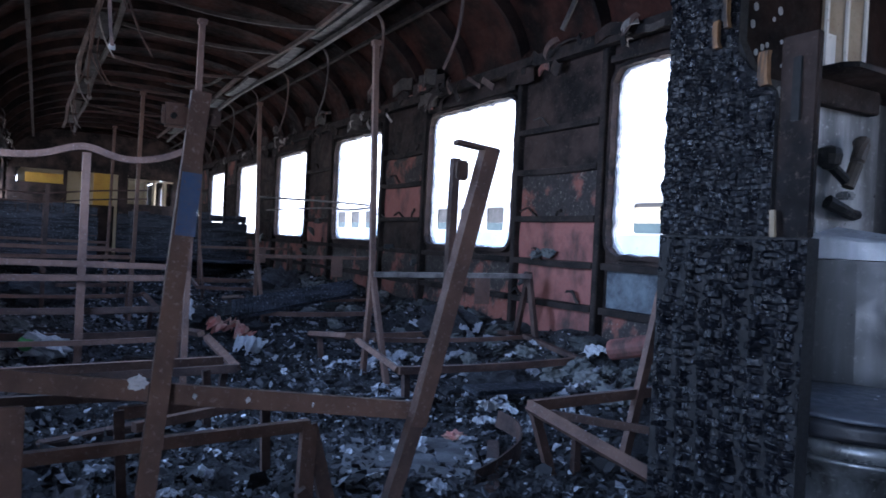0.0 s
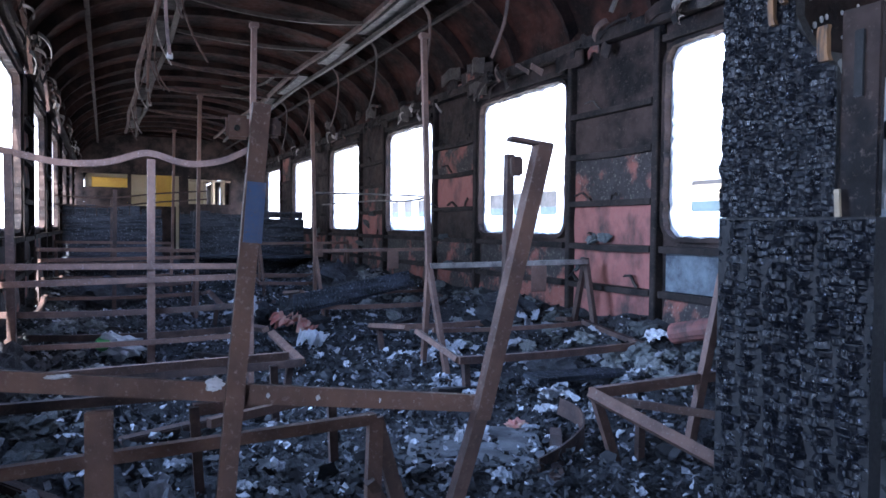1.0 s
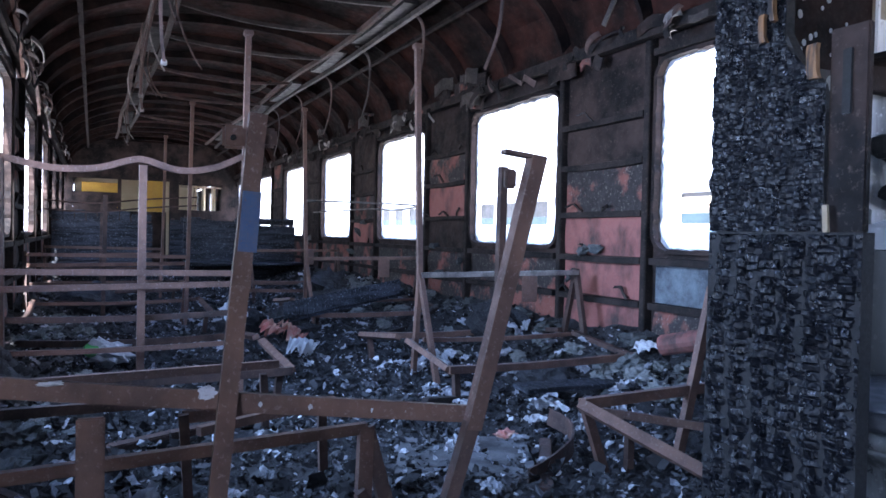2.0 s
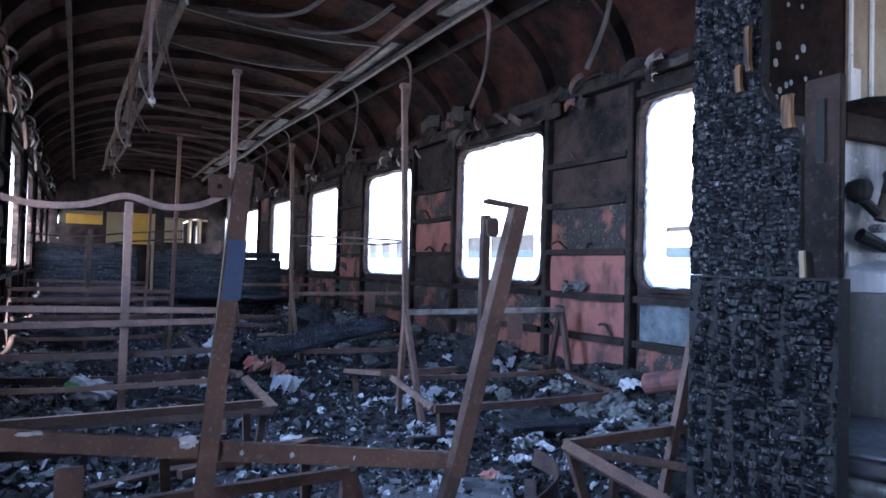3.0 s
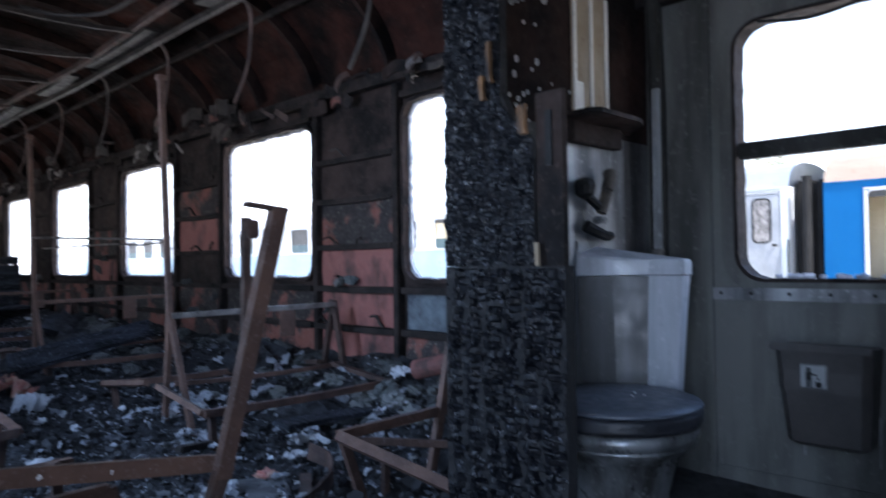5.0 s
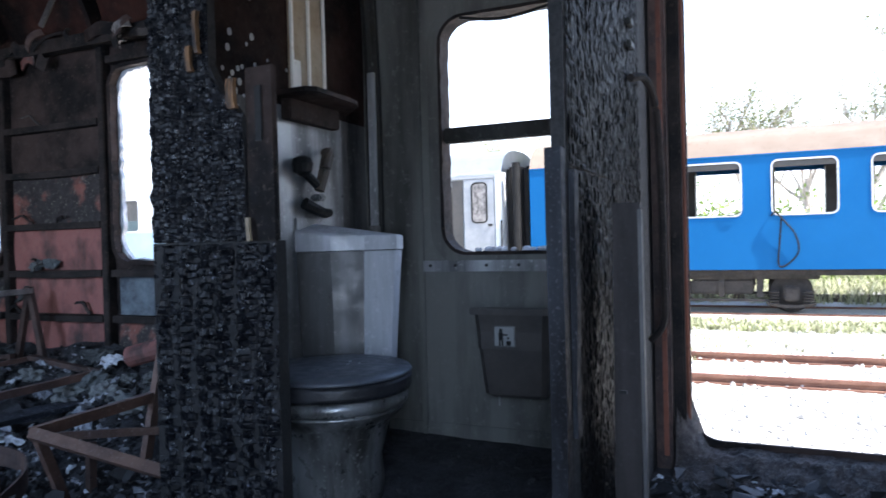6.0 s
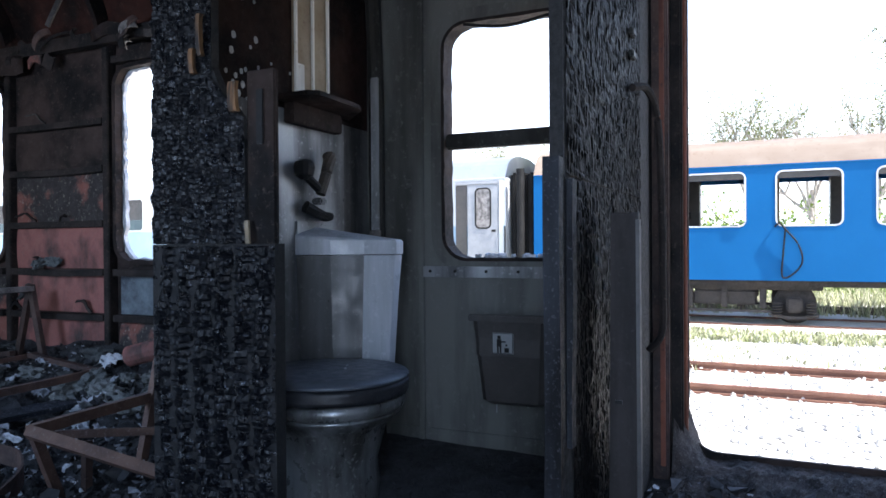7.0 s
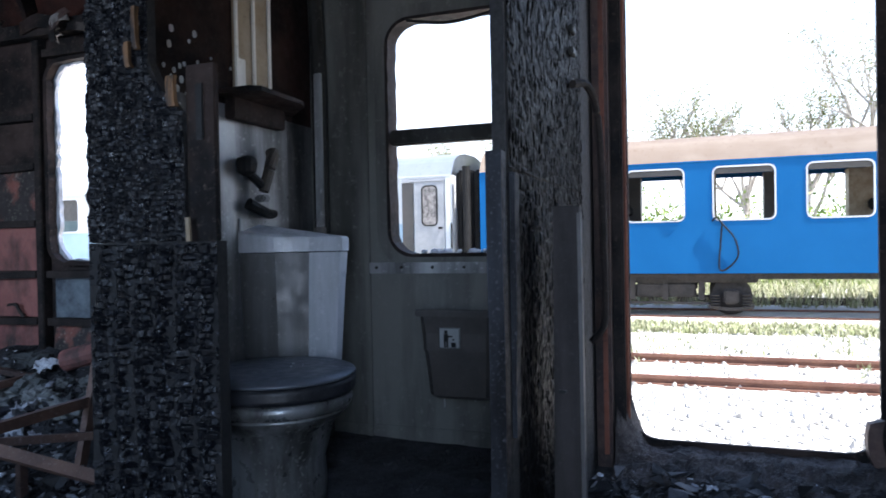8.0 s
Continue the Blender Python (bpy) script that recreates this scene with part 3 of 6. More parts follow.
# strips that hang from the channels
hang = thing("hanging_strips", 0.3, 4, 2.2, "twisted metal strips hanging from the roof", "metal strip")
for k in range(11):
    y = 2.5 + 0.62 * k
    l = rnd.uniform(0.28, 0.5)
    dx = rnd.uniform(-0.05, 0.2)
    part("strip", bar((0.3 + rnd.uniform(-0.07, 0.05), y, 2.29), (0.3 + dx, y + rnd.uniform(0.1, 0.35), 2.29 - l), 0.02, 0.008, up=(1, 0, 0), bow=(-0.05, 0.03, 0), n=8), M_STRIP if k % 3 == 0 else M_RUSTDARK, hang)
for k in range(8):
    y = 2.0 + 0.93 * k
    part("strip", sweep(arc([(1.62, y, 2.285), (1.72, y + 0.06, 2.245), (1.765, y + 0.12, 2.16), (1.76, y + 0.15, 1.98), (1.74, y + 0.24, 1.8 + 0.02 * (k % 3))], 6), 0.006, 0.026), M_RUSTDARK if k % 3 else M_DULL, hang)
for a, b_ in (((0.24, 2.68, 2.26), (0.232, 3.07, 1.65)), ((0.3, 3.6, 2.26), (0.2, 4.05, 1.68)), ((0.28, 4.6, 2.26), (0.26, 5.0, 1.75))):
    s_ = part("strip", bar(a, b_, 0.018, 0.012, up=(1, 0, 0), bow=(-0.03, 0.02, -0.02), n=10), M_RUSTDARK, hang)
    part("clip", bx((b_[0] - 0.012, b_[1] - 0.006, b_[2] - 0.02), (b_[0] + 0.012, b_[1] + 0.006, b_[2] + 0.005), 0.003), M_STRIP, s_, "bright bent metal end")
for a, b_ in (((-0.38, 3.7, 2.14), (-0.39, 4.9, 1.88)), ((-0.38, 5.0, 2.04), (-0.39, 6.3, 1.86)), ((-0.38, 6.5, 2.0), (-0.39, 7.8, 1.86))):
    part("cover_strip", bar(a, b_, 0.06, 0.02, up=(1, 0, 0), bow=(0.01, 0, 0.03), n=10), M_RUST, hang, "rusty cover strip come loose over the windows")
# loose shreds and remains of cladding along the cantrail
for X, s in ((XR - 0.06, 1), (XL + 0.06, -1)):
    for k in range(60):
        y = rnd.uniform(1.6, 11)
        a = Vector((X - s * rnd.uniform(0, 0.05), y, rnd.uniform(1.9, 2.02)))
        part("shred", bar(a, a + Vector((-s * rnd.uniform(0.0, 0.06), rnd.uniform(-0.15, 0.15), -rnd.uniform(0.03, 0.12))), rnd.uniform(0.01, 0.04), 0.006, up=(1, 0, 0), bow=(-s * 0.02, 0, 0.01), n=4), rnd.choice((M_RIB, M_STRIP, M_RUSTDARK, M_RIB)), hang)

# end partition of the saloon, far away, and the room behind it
PY = 13.6
part_wall = thing("wall_north", XC, PY, FL, "charred partition with openings into a yellow room", "wall", kind="structure")
for lo, hi in (((XL, PY, FL), (0.42, PY + 0.04, 1.34)), ((1.2, PY, FL), (XR, PY + 0.04, 1.34)), ((XL, PY, 1.83), (XR, PY + 0.04, 2.5)),
               ((XL, PY, 1.34), (-0.32, PY + 0.04, 1.83)), ((-0.32, PY, 1.34), (0.36, PY + 0.04, 1.6)), ((0.36, PY, 1.34), (0.42, PY + 0.04, 1.83)), ((1.2, PY, 1.34), (1.36, PY + 0.04, 1.83)), ((2.1, PY, 1.34), (XR, PY + 0.04, 1.83)), ((1.36, PY, 1.78), (2.1, PY + 0.04, 1.83))):
    part("panel", bx(lo, hi, 0.006), M_SOOT, part_wall)
part("window_frame", bx((1.37, PY - 0.03, 1.74), (2.09, PY - 0.005, 1.77), 0.004), M_BROWNLAM, part_wall, "browned frame")
part("yellow_board", bx((-0.2, PY + 0.3, 1.25), (0.42, PY + 0.33, 1.78)), M_YELLOWPAINT, part_wall, "scorched yellow board")
part("yellow_door", bx((0.85, PY + 0.5, 1.3), (1.16, PY + 0.54, 1.98)), M_YELLOWPAINT, part_wall, "yellow door panel")
part("aisle_door", bx((0.42, PY + 0.6, FL), (1.2, PY + 0.63, 1.3)), M_SOOT, part_wall)
part("back_panel", bx((XL, 19.5, FL), (XR, 19.55, 2.5)), M_CREAM, part_wall, "cream end panel")
for y in (14.4, 15.9, 17.4, 18.9):
    part("yellow_post", bx((XR - 0.1, y - 0.25, FL), (XR - 0.06, y + 0.1, 2.1)), M_CREAM, part_wall)

# vestibule behind the camera
end_wall = solid("wall_south", bx((XL - 0.05, Y0 - 0.05, FL), (XR + 0.05, Y0, 2.55)), M_SMOKE, "smoke-blackened vestibule end wall", kind="structure")

# remains of ducts and lining above the windows
lining_scraps = thing("lining_scraps", XR, 5, 1.9, "burnt scraps of lining and ducting above the windows", "lining scraps")
for k in range(46):
    y = rnd.uniform(1.5, 9.5)
    z = rnd.uniform(1.87, 2.12)
    w, h = rnd.uniform(0.05, 0.3), rnd.uniform(0.02, 0.1)
    x = XR - 0.03 - max(0, z - 1.98) * 0.5
    part("scrap", bar((x, y, z), (x - rnd.uniform(0, 0.02), y + w, z + rnd.uniform(-0.03, 0.03)), h, 0.008, up=(1, 0, 0), bow=(-rnd.uniform(0, 0.03), 0, rnd.uniform(-0.02, 0.02)), n=8, wave=0.006), rnd.choice((M_RIB, M_SOOT, M_PATCH, M_RIB, M_DULL)), lining_scraps)
for k in range(40):
    side, y = rnd.choice(((1, 0), (1, 1), (1, 2), (1, 3), (-1, 1), (-1, 2)))
    a, b_ = (WIN if side > 0 else WIN_W)[y][1] + 0.08, (WIN if side > 0 else WIN_W)[y + 1][0] - 0.08
    z = rnd.choice(RAILS) + 0.02
    yy = rnd.uniform(a, b_)
    X = XR + 0.02 if side > 0 else XL - 0.02
    part("scrap", bar((X, yy, z), (X - side * 0.03, yy + rnd.uniform(-0.12, 0.12), z + rnd.uniform(0.0, 0.06)), rnd.uniform(0.006, 0.02), 0.01, up=(1, 0, 0), bow=(0, 0, 0.02), n=8, wave=0.006), rnd.choice((M_RIB, M_SOOT, M_DULL, M_RIB)), lining_scraps)

# ---- the toilet ----
PX, CY = 1.287, 1.28            # charred inner wall, back wall
CEIL = 2.09


def crust(lo, hi, z0, z1, step, cell, x, depth, seed, axis="x", halve=0.25, ridge=0.0):
    """A sheet of alligatored char: uneven blocks with deep cracks between, from lo(z) to hi(z), facing -x (or -y)."""
    bm = bmesh.new()
    nz = int((z1 - z0) / step[1])
    cell_random = lambda a, b, c: noise.cell(Vector((a * 1.37 + 0.5, b * 2.11 + 0.5, c + seed * 3.3 + 0.5)))
    rows = []
    for j in range(nz + 1):
        z = z0 + (z1 - z0) * j / nz
        a, b = lo(z), hi(z)
        n = int((hi(z0) - lo(z0)) / step[0])
        row = []
        for i in range(n + 1):
            y = a + (b - a) * i / n
            wv = noise.noise_vector(Vector((y * 30, z * 30, seed))) * 0.18 + noise.noise_vector(Vector((y * 8, z * 8, seed))) * 0.35
            v = y / cell[0] + wv.x + 0.35 * math.sin(z * 5)
            ci = math.floor(v)
            u = z / cell[1] + wv.y + 3.7 * cell_random(ci, 0, 1)
            u += 0.35 * noise.noise(Vector((u * 0.7, ci * 3.1, seed)))
            ri = math.floor(u)
            split = cell_random(ci, ri, 2)
            fy, fz = v - ci, u - ri
            if split > halve:
                k = 0.35 + 0.3 * abs(split)
                fy = fy / k if fy < k else (fy - k) / (1 - k)
                ri += 0.5 if v - ci < k else 0
            edge = min(fy * 0.85, (1 - fy) * 0.85, fz * 0.8, (1 - fz) * 0.8)
            crack = min(max(edge, 0) * 9.0, 1.0) ** 0.7
            hgt = 0.6 + 0.4 * cell_random(ci, ri * 2, 5)
            tilt = (fz - 0.5) * 1.0 * cell_random(ci, ri * 2, 7) + (fy - 0.5) * 1.0 * cell_random(ci, ri * 2, 9)
            grain = noise.noise(Vector((y * 190, z * 120, seed)))
            h = depth * (crack * (hgt + tilt) + 0.16 * grain * crack + 0.45 * noise.noise(Vector((y * 11, z * 7, seed + 3))) + ridge * math.sin(y * 105 + 1.2 * math.sin(z * 7)))
            if i in (0, n):
                h = min(h, depth * 0.4)
            row.append(bm.verts.new((x - h, y, z) if axis == "x" else (y, x - h, z)))
        rows.append(row)
    for r, q in zip(rows, rows[1:]):
        for i in range(len(r) - 1):
            f = (r[i], q[i], q[i + 1], r[i + 1])
            bm.faces.new(f if axis == "x" else f[::-1])
    return bm


def upper_lo(z):
    return 0.966 if z < 1.3 else 0.98 + min((z - 1.3) / 0.1, 1.0) * 0.085


def upper_hi(z):
    return 1.254 + 0.012 * noise.noise(Vector((0, 0, z * 30)))


inner_wall = thing("charred_partition", PX, 1.06, FL, "deeply charred alligatored wooden partition stub beside the toilet", "partition")
b = bx((PX, 0.88, FL), (PX + 0.035, 1.254, 1.004))
part("lower_board", b, M_CHARBACK, inner_wall)
g = random.Random(4)
b = bmesh.new()
yy = [1.245 - 0.006 * g.random() for _ in range(30)]
outline = [(upper_lo(z), z) for z in [1.0045 + 0.06 * i for i in range(18)]]
outl2 = [(upper_hi(z) - 0.004, z) for z in [1.0045 + 0.035 * i for i in range(31)]]
ring = [bm_v for bm_v in outline] + outl2[::-1]
for x in (PX + 0.004, PX + 0.03):
    vs = [b.verts.new((x, *p)) for p in ring]
    b.faces.new(vs)
bmesh.ops.bridge_loops(b, edges=b.edges[:])
part("upper_board", b, M_CHARBACK, inner_wall)
part("back_strip", bx((PX + 0.008, 0.884, 1.003), (PX + 0.024, 0.965, 1.405), 0.003), M_SOOT, inner_wall, "smoke-blackened backing strip")
part("slot", bx((PX + 0.003, 0.914, 1.232), (PX + 0.0075, 0.935, 1.36), 0.002), M_INK, inner_wall, "dark slot")
part("wood_sliver", bar((PX - 0.004, 0.953, 1.004), (PX - 0.002, 0.958, 1.058), 0.011, 0.006, up=(1, 0, 0)), M_BROWNLAM, inner_wall, "pale bare wood sliver")
for y, z, w, h in ((0.985, 1.345, 0.022, 0.07), (1.068, 1.705, 0.024, 0.07), (1.078, 1.85, 0.018, 0.03), (1.085, 1.5, 0.012, 0.1), (1.108, 1.44, 0.014, 0.06)):
    part("scorched_wood", bar((PX - 0.0085, y, z - h / 2), (PX - 0.008, y + 0.004, z + h / 2), w, 0.012, up=(1, 0, 0), bow=(-0.002, 0.003, 0), n=10, wave=0.0008), M_WOOD, inner_wall, "orange scorched bare wood")

# back wall of the toilet
back = thing("toilet_back_wall", 1.8, CY, FL, "smoke-blackened steel toilet back wall with paint blisters", "wall", kind="structure")
part("panel", bx((PX + 0.09, CY, 1.44), (XR + 0.05, CY + 0.02, 2.3)), M_ROOFRIB, back)
part("lower_panel", bx((PX + 0.09, CY - 0.0005, FL), (XR + 0.05, CY + 0.02, 1.4395)), M_STREAK, back, "soot-streaked grey wall panel")
part("splash_plate", bx((1.74, CY - 0.006, 0.6), (2.2, CY - 0.001, 1.44), 0.002), M_SMOKELIGHT, back, "grey stained steel plate")
part("top_trim", bar((PX + 0.1, CY - 0.012, CEIL - 0.012), (XR, CY - 0.012, CEIL - 0.012), 0.02, 0.02), M_STRIP, back, "dull metal cove strip")
spots = random.Random(12)
for k in range(38):
    x = 1.58 + abs(spots.gauss(0, 0.16))
    z = spots.uniform(1.5, 2.05) if k < 20 else spots.uniform(1.4, 1.6)
    r = spots.choice((0.004, 0.005, 0.006, 0.007, 0.009, 0.016))
    b = bmesh.new()
    m = bmesh.ops.create_circle(b, cap_ends=True, radius=r, segments=12)
    for v in m["verts"]:
        v.co = Vector((x + v.co.x * spots.uniform(0.85, 1.1), CY - 0.003, z + v.co.y * 1.25))
    e = bmesh.ops.extrude_face_region(b, geom=b.faces[:])
    for v in e["geom"]:
        if isinstance(v, bmesh.types.BMVert):
            v.co.y += 0.0025
    bmesh.ops.recalc_face_normals(b, faces=b.faces)
    part("blister", b, M_SPOT, back)
strip = thing("mirror_backing", 2.04, CY, 1.49, "pale ribbed laminate strip of a lost mirror", "wall strip")
part("board", bx((1.893, CY - 0.008, 1.478), (2.098, CY - 0.002, 1.91), 0.002), M_BROWNLAM, strip)
for x in (1.903, 1.998, 2.088):
    part("rib", bx((x - 0.008, CY - 0.017, 1.48), (x + 0.008, CY - 0.009, 1.905), 0.003), M_WHITE, strip, "white rib")
part("bare_patch", bx((1.914, CY - 0.012, 1.48), (1.952, CY - 0.0085, 1.6), 0.001), M_WHITE, strip)
# shelf over the basin
b = bmesh.new()
for z in (1.46, 1.474):
    vs = [b.verts.new((x, y, z)) for x, y in ((1.79, CY - 0.004), (1.785, 1.14), (1.81, 1.112), (2.05, 1.12), (2.1, 1.14), (2.24, CY - 0.004))]
    b.faces.new(vs)
bmesh.ops.bridge_loops(b, edges=b.edges[:])
bmesh.ops.recalc_face_normals(b, faces=b.faces)
shelf = thing("wall_shelf", 1.95, CY, 1.45, "sooty steel wall shelf above the toilet", "shelf")
part("board", b, M_SOOT, shelf)
part("apron", bx((1.84, 1.235, 1.392), (2.13, CY - 0.007, 1.4595), 0.004), M_SOOT, shelf)
# burnt tap
tap = thing("burnt_tap", 2.03, CY, 1.1, "melted black tap and pipe on the wall", "tap")
part("spout", tube(arc([(2.035, CY - 0.05, 1.305), (2.025, CY - 0.058, 1.285), (1.995, CY - 0.06, 1.225), (1.975, CY - 0.055, 1.17)], 6), 0.023, 10, taper=0.75), M_BURNTTAP, tap)
part("knob", lathe([(0.012, 1.215), (0.03, 1.228), (0.035, 1.255), (0.03, 1.272), (0.012, 1.28)], 1.905, CY - 0.04, 12), M_INK, tap)
part("arm", tube(arc([(1.905, CY - 0.035, 1.235), (1.94, CY - 0.045, 1.21), (1.975, CY - 0.052, 1.185)], 6), 0.015, 8), M_INK, tap)
part("base", tube(arc([(1.925, CY - 0.03, 1.128), (1.97, CY - 0.045, 1.108), (2.03, CY - 0.035, 1.098), (2.085, CY - 0.02, 1.1)], 6), 0.021, 8, taper=0.7), M_INK, tap)
part("collar", bx((1.955, CY - 0.072, 1.135), (1.992, CY - 0.03, 1.158), 0.006), M_SMOKELIGHT, tap, "grey metal collar")
# pipe cover in the corner
pipe = thing("corner_pipe_cover", 2.33, 1.2, FL, "grey metal pipe cover in the toilet corner", "pipe cover")
part("cover", tube([(2.318, 1.205, FL), (2.318, 1.205, 1.55), (2.315, 1.22, 2.05)], 0.03, 10), M_SMOKE, pipe)
part("face", bx((2.276, 1.176, 1.02), (2.289, 1.207, 1.62), 0.003), M_SMOKELIGHT, pipe, "bare grey face")
part("clip", bx((2.271, 1.172, 1.02), (2.293, 1.212, 1.055), 0.003), M_STRIP, pipe)

# toilet, set across the corner
TC = Vector((1.735, 1.03, 0))
TURN_T = math.degrees(math.atan2(0.55, 0.83))
wc = thing("toilet", TC.x, TC.y, FL, "grey steel and plastic coach toilet stained with soot, lid closed", "toilet")
H = FL + 0.03
part("bowl", lathe([(0.135, FL), (0.14, FL + 0.06), (0.135, FL + 0.13), (0.16, H + 0.2), (0.2, H + 0.24), (0.206, H + 0.245), (0.202, H + 0.252)], TC.x, TC.y, 36, 1.08, 1.0, TURN_T), M_BOWL, wc, "stained steel bowl", True)
part("rim", lathe([(0.18, H + 0.2525), (0.212, H + 0.256), (0.217, H + 0.27), (0.217, H + 0.288), (0.205, H + 0.292)], TC.x, TC.y, 36, 1.08, 1.0, TURN_T), M_BOWL, wc, "steel rim", True)
part("seat", lathe([(0.2, H + 0.2925), (0.224, H + 0.297), (0.229, H + 0.31), (0.226, H + 0.318), (0.229, H + 0.326), (0.224, H + 0.337), (0.18, H + 0.339)], TC.x, TC.y, 36, 1.08, 1.0, TURN_T), M_SEAT, wc, "blackened plastic seat", True)
lid = part("lid", lathe([(0.18, H + 0.3395), (0.226, H + 0.3405), (0.229, H + 0.345), (0.224, H + 0.3515), (0.16, H + 0.355), (0.01, H + 0.356)], TC.x, TC.y, 40, 1.08, 1.0, TURN_T), M_LID, wc, "grey plastic lid with a soot film", True)
for dx, dy in ((0.03, -0.03), (0.06, -0.05), (0.075, -0.01)):
    part("chip", lathe([(0.004, H + 0.3565), (0.003, H + 0.3595)], TC.x + dx, TC.y + dy, 7), M_PAPER, lid)


def ct(u, v, z):
    """A point of the cistern: u to the right, v to the back, both seen from the front."""
    f = Vector((0.83, 0.555, 0))
    r = Vector((0.555, -0.83, 0))
    o = Vector((1.985, 1.135, 0))
    p = o + r * u + f * v
    return Vector((min(p.x, XR - 0.006), min(p.y, CY - 0.01), z))


b = bmesh.new()
prof = [(-0.215, 0.05), (-0.17, 0.012), (-0.05, -0.008), (0.06, -0.012), (0.165, 0.0), (0.19, 0.03), (0.2, 0.17), (-0.215, 0.17)]
levels = [(0.6, 0.86), (0.72, 0.9), (0.86, 0.95), (0.966, 1.0)]
rings = [[b.verts.new(ct(u * k, v, z)) for u, v in prof] for z, k in levels]
for r, q in zip(rings, rings[1:]):
    for i in range(len(prof)):
        b.faces.new((r[i], r[(i + 1) % len(prof)], q[(i + 1) % len(prof)], q[i]))
b.faces.new(rings[0][::-1])
b.faces.new(rings[-1])
bmesh.ops.recalc_face_normals(b, faces=b.faces)
# upright faces left of the lit third get their shade from the colour
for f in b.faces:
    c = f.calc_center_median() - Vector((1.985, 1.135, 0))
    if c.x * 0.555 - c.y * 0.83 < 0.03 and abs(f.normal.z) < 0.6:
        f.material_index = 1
tank = part("cistern", b, (M_TANK, M_TANKSHADE), wc, "grey plastic cistern with soot streaks, left faces painted in shade")
b = bmesh.new()
rings = [[b.verts.new(ct(u * k, v - 0.006, z + dz * max(0, (-u - 0.12) / 0.095) ** 1.3)) for u, v in prof] for z, k, dz in ((0.969, 1.02, 0.0), (1.01, 1.02, 0.045), (1.017, 0.99, 0.045))]
for r, q in zip(rings, rings[1:]):
    for i in range(len(prof)):
        b.faces.new((r[i], r[(i + 1) % len(prof)], q[(i + 1) % len(prof)], q[i]))
b.faces.new(rings[0][::-1])
b.faces.new(rings[-1])
bmesh.ops.recalc_face_normals(b, faces=b.faces)
part("cistern_lid", b, M_TANK, wc, "grey plastic cistern cover")
plate = thing("pipe_plate", 2.06, CY, 1.03, "pale steel plate with two screw holes", "plate")
part("plate", bx((1.9, CY - 0.014, 1.0), (2.13, CY - 0.008, 1.08), 0.002), M_SMOKELIGHT, plate)
for x in (1.965, 2.075):
    part("hole", lathe([(0.008, 0), (0.008, 0.004)], 0, 0, 10), M_INK, plate).matrix_basis = Matrix.Translation((x, CY - 0.0145, 1.042)) @ Euler((radians(90), 0, 0)).to_matrix().to_4x4()

# lining of the outer wall in the toilet, with its window
lining = thing("toilet_side_lining", XR, 0.7, FL, "smoke-stained grey wall lining with a window opening", "wall", kind="structure")
part("lining", holed_wall(0.235, CY - 0.004, FL, CEIL, [TOILET_WIN], XR + 0.02, XR + 0.047, 0.09), M_LINING, lining)
part("window_frame", frame_ring(TOILET_WIN[0], TOILET_WIN[1], TOILET_WIN[2], TOILET_WIN[3], 0.09, 0.05, XR + 0.004, XR + 0.0185, 0.0), M_LINING, lining, "sooty round-cornered window frame")
part("inner_rim", frame_ring(TOILET_WIN[0] + 0.006, TOILET_WIN[1] - 0.006, TOILET_WIN[2] + 0.006, TOILET_WIN[3] - 0.006, 0.085, 0.012, XR - 0.002, XR + 0.075, 0.002), M_RIB, lining)
part("crossbar", bx((XR + 0.0, TOILET_WIN[0] + 0.01, 1.345), (XR + 0.04, TOILET_WIN[1] - 0.01, 1.402), 0.006), M_SMOKE, lining, "dark window crossbar")
part("sill_rail", bar((XR + 0.008, 0.236, 0.9), (XR + 0.008, 1.029, 0.9), 0.04, 0.018, up=(1, 0, 0)), M_SMOKELIGHT, lining, "stained metal rail under the window")
part("lower_seam", bar((XR + 0.015, 0.236, 0.295), (XR + 0.015, CY - 0.006, 0.295), 0.05, 0.006, up=(1, 0, 0)), M_LINING, lining)
part("hanging_wire", tube(arc([(XR, 0.86, 1.79), (XR, 0.7, 1.765), (XR, 0.52, 1.785), (XR, 0.36, 1.8)], 8), 0.006, 6), M_INK, lining)
part("post", bx((XR + 0.002, 1.03, FL), (XR + 0.018, 1.05, CEIL), 0.003), M_LINING, lining)
for i in range(9):
    y, z = rnd.uniform(0.3, 1.15), rnd.uniform(0.5, 0.85)
    part("drip_streak", bar((XR + 0.0185, y, z), (XR + 0.0185, y + 0.003, z - rnd.uniform(0.08, 0.25)), 0.004, 0.002, up=(1, 0, 0)), M_SMOKELIGHT, lining)

bin_ = thing("waste_bin", 2.29, 0.66, 0.45, "brown plastic wall-mounted waste bin", "waste bin")
b = bmesh.new()
rings = []
for z, x0, ya, yb in ((0.45, 2.285, 0.56, 0.755), (0.462, 2.268, 0.545, 0.77), (0.75, 2.235, 0.525, 0.792)):
    rings.append([b.verts.new(p) for p in ((XR + 0.016, ya, z), (x0 + 0.02, ya, z), (x0, ya + 0.02, z), (x0, yb - 0.02, z), (x0 + 0.02, yb, z), (XR + 0.016, yb, z))])
inner = [b.verts.new((min(v.co.x + 0.008, XR + 0.01), 0.66 + (v.co.y - 0.66) * 0.94, 0.748)) for v in rings[-1]]
deep = [b.verts.new((v.co.x, v.co.y, 0.62)) for v in inner]
rings += [inner, deep]
for r, q in zip(rings, rings[1:]):
    for i in range(6):
        b.faces.new((r[i], r[(i + 1) % 6], q[(i + 1) % 6], q[i]))
b.faces.new(rings[0][::-1])
b.faces.new(deep)
bmesh.ops.recalc_face_normals(b, faces=b.faces)
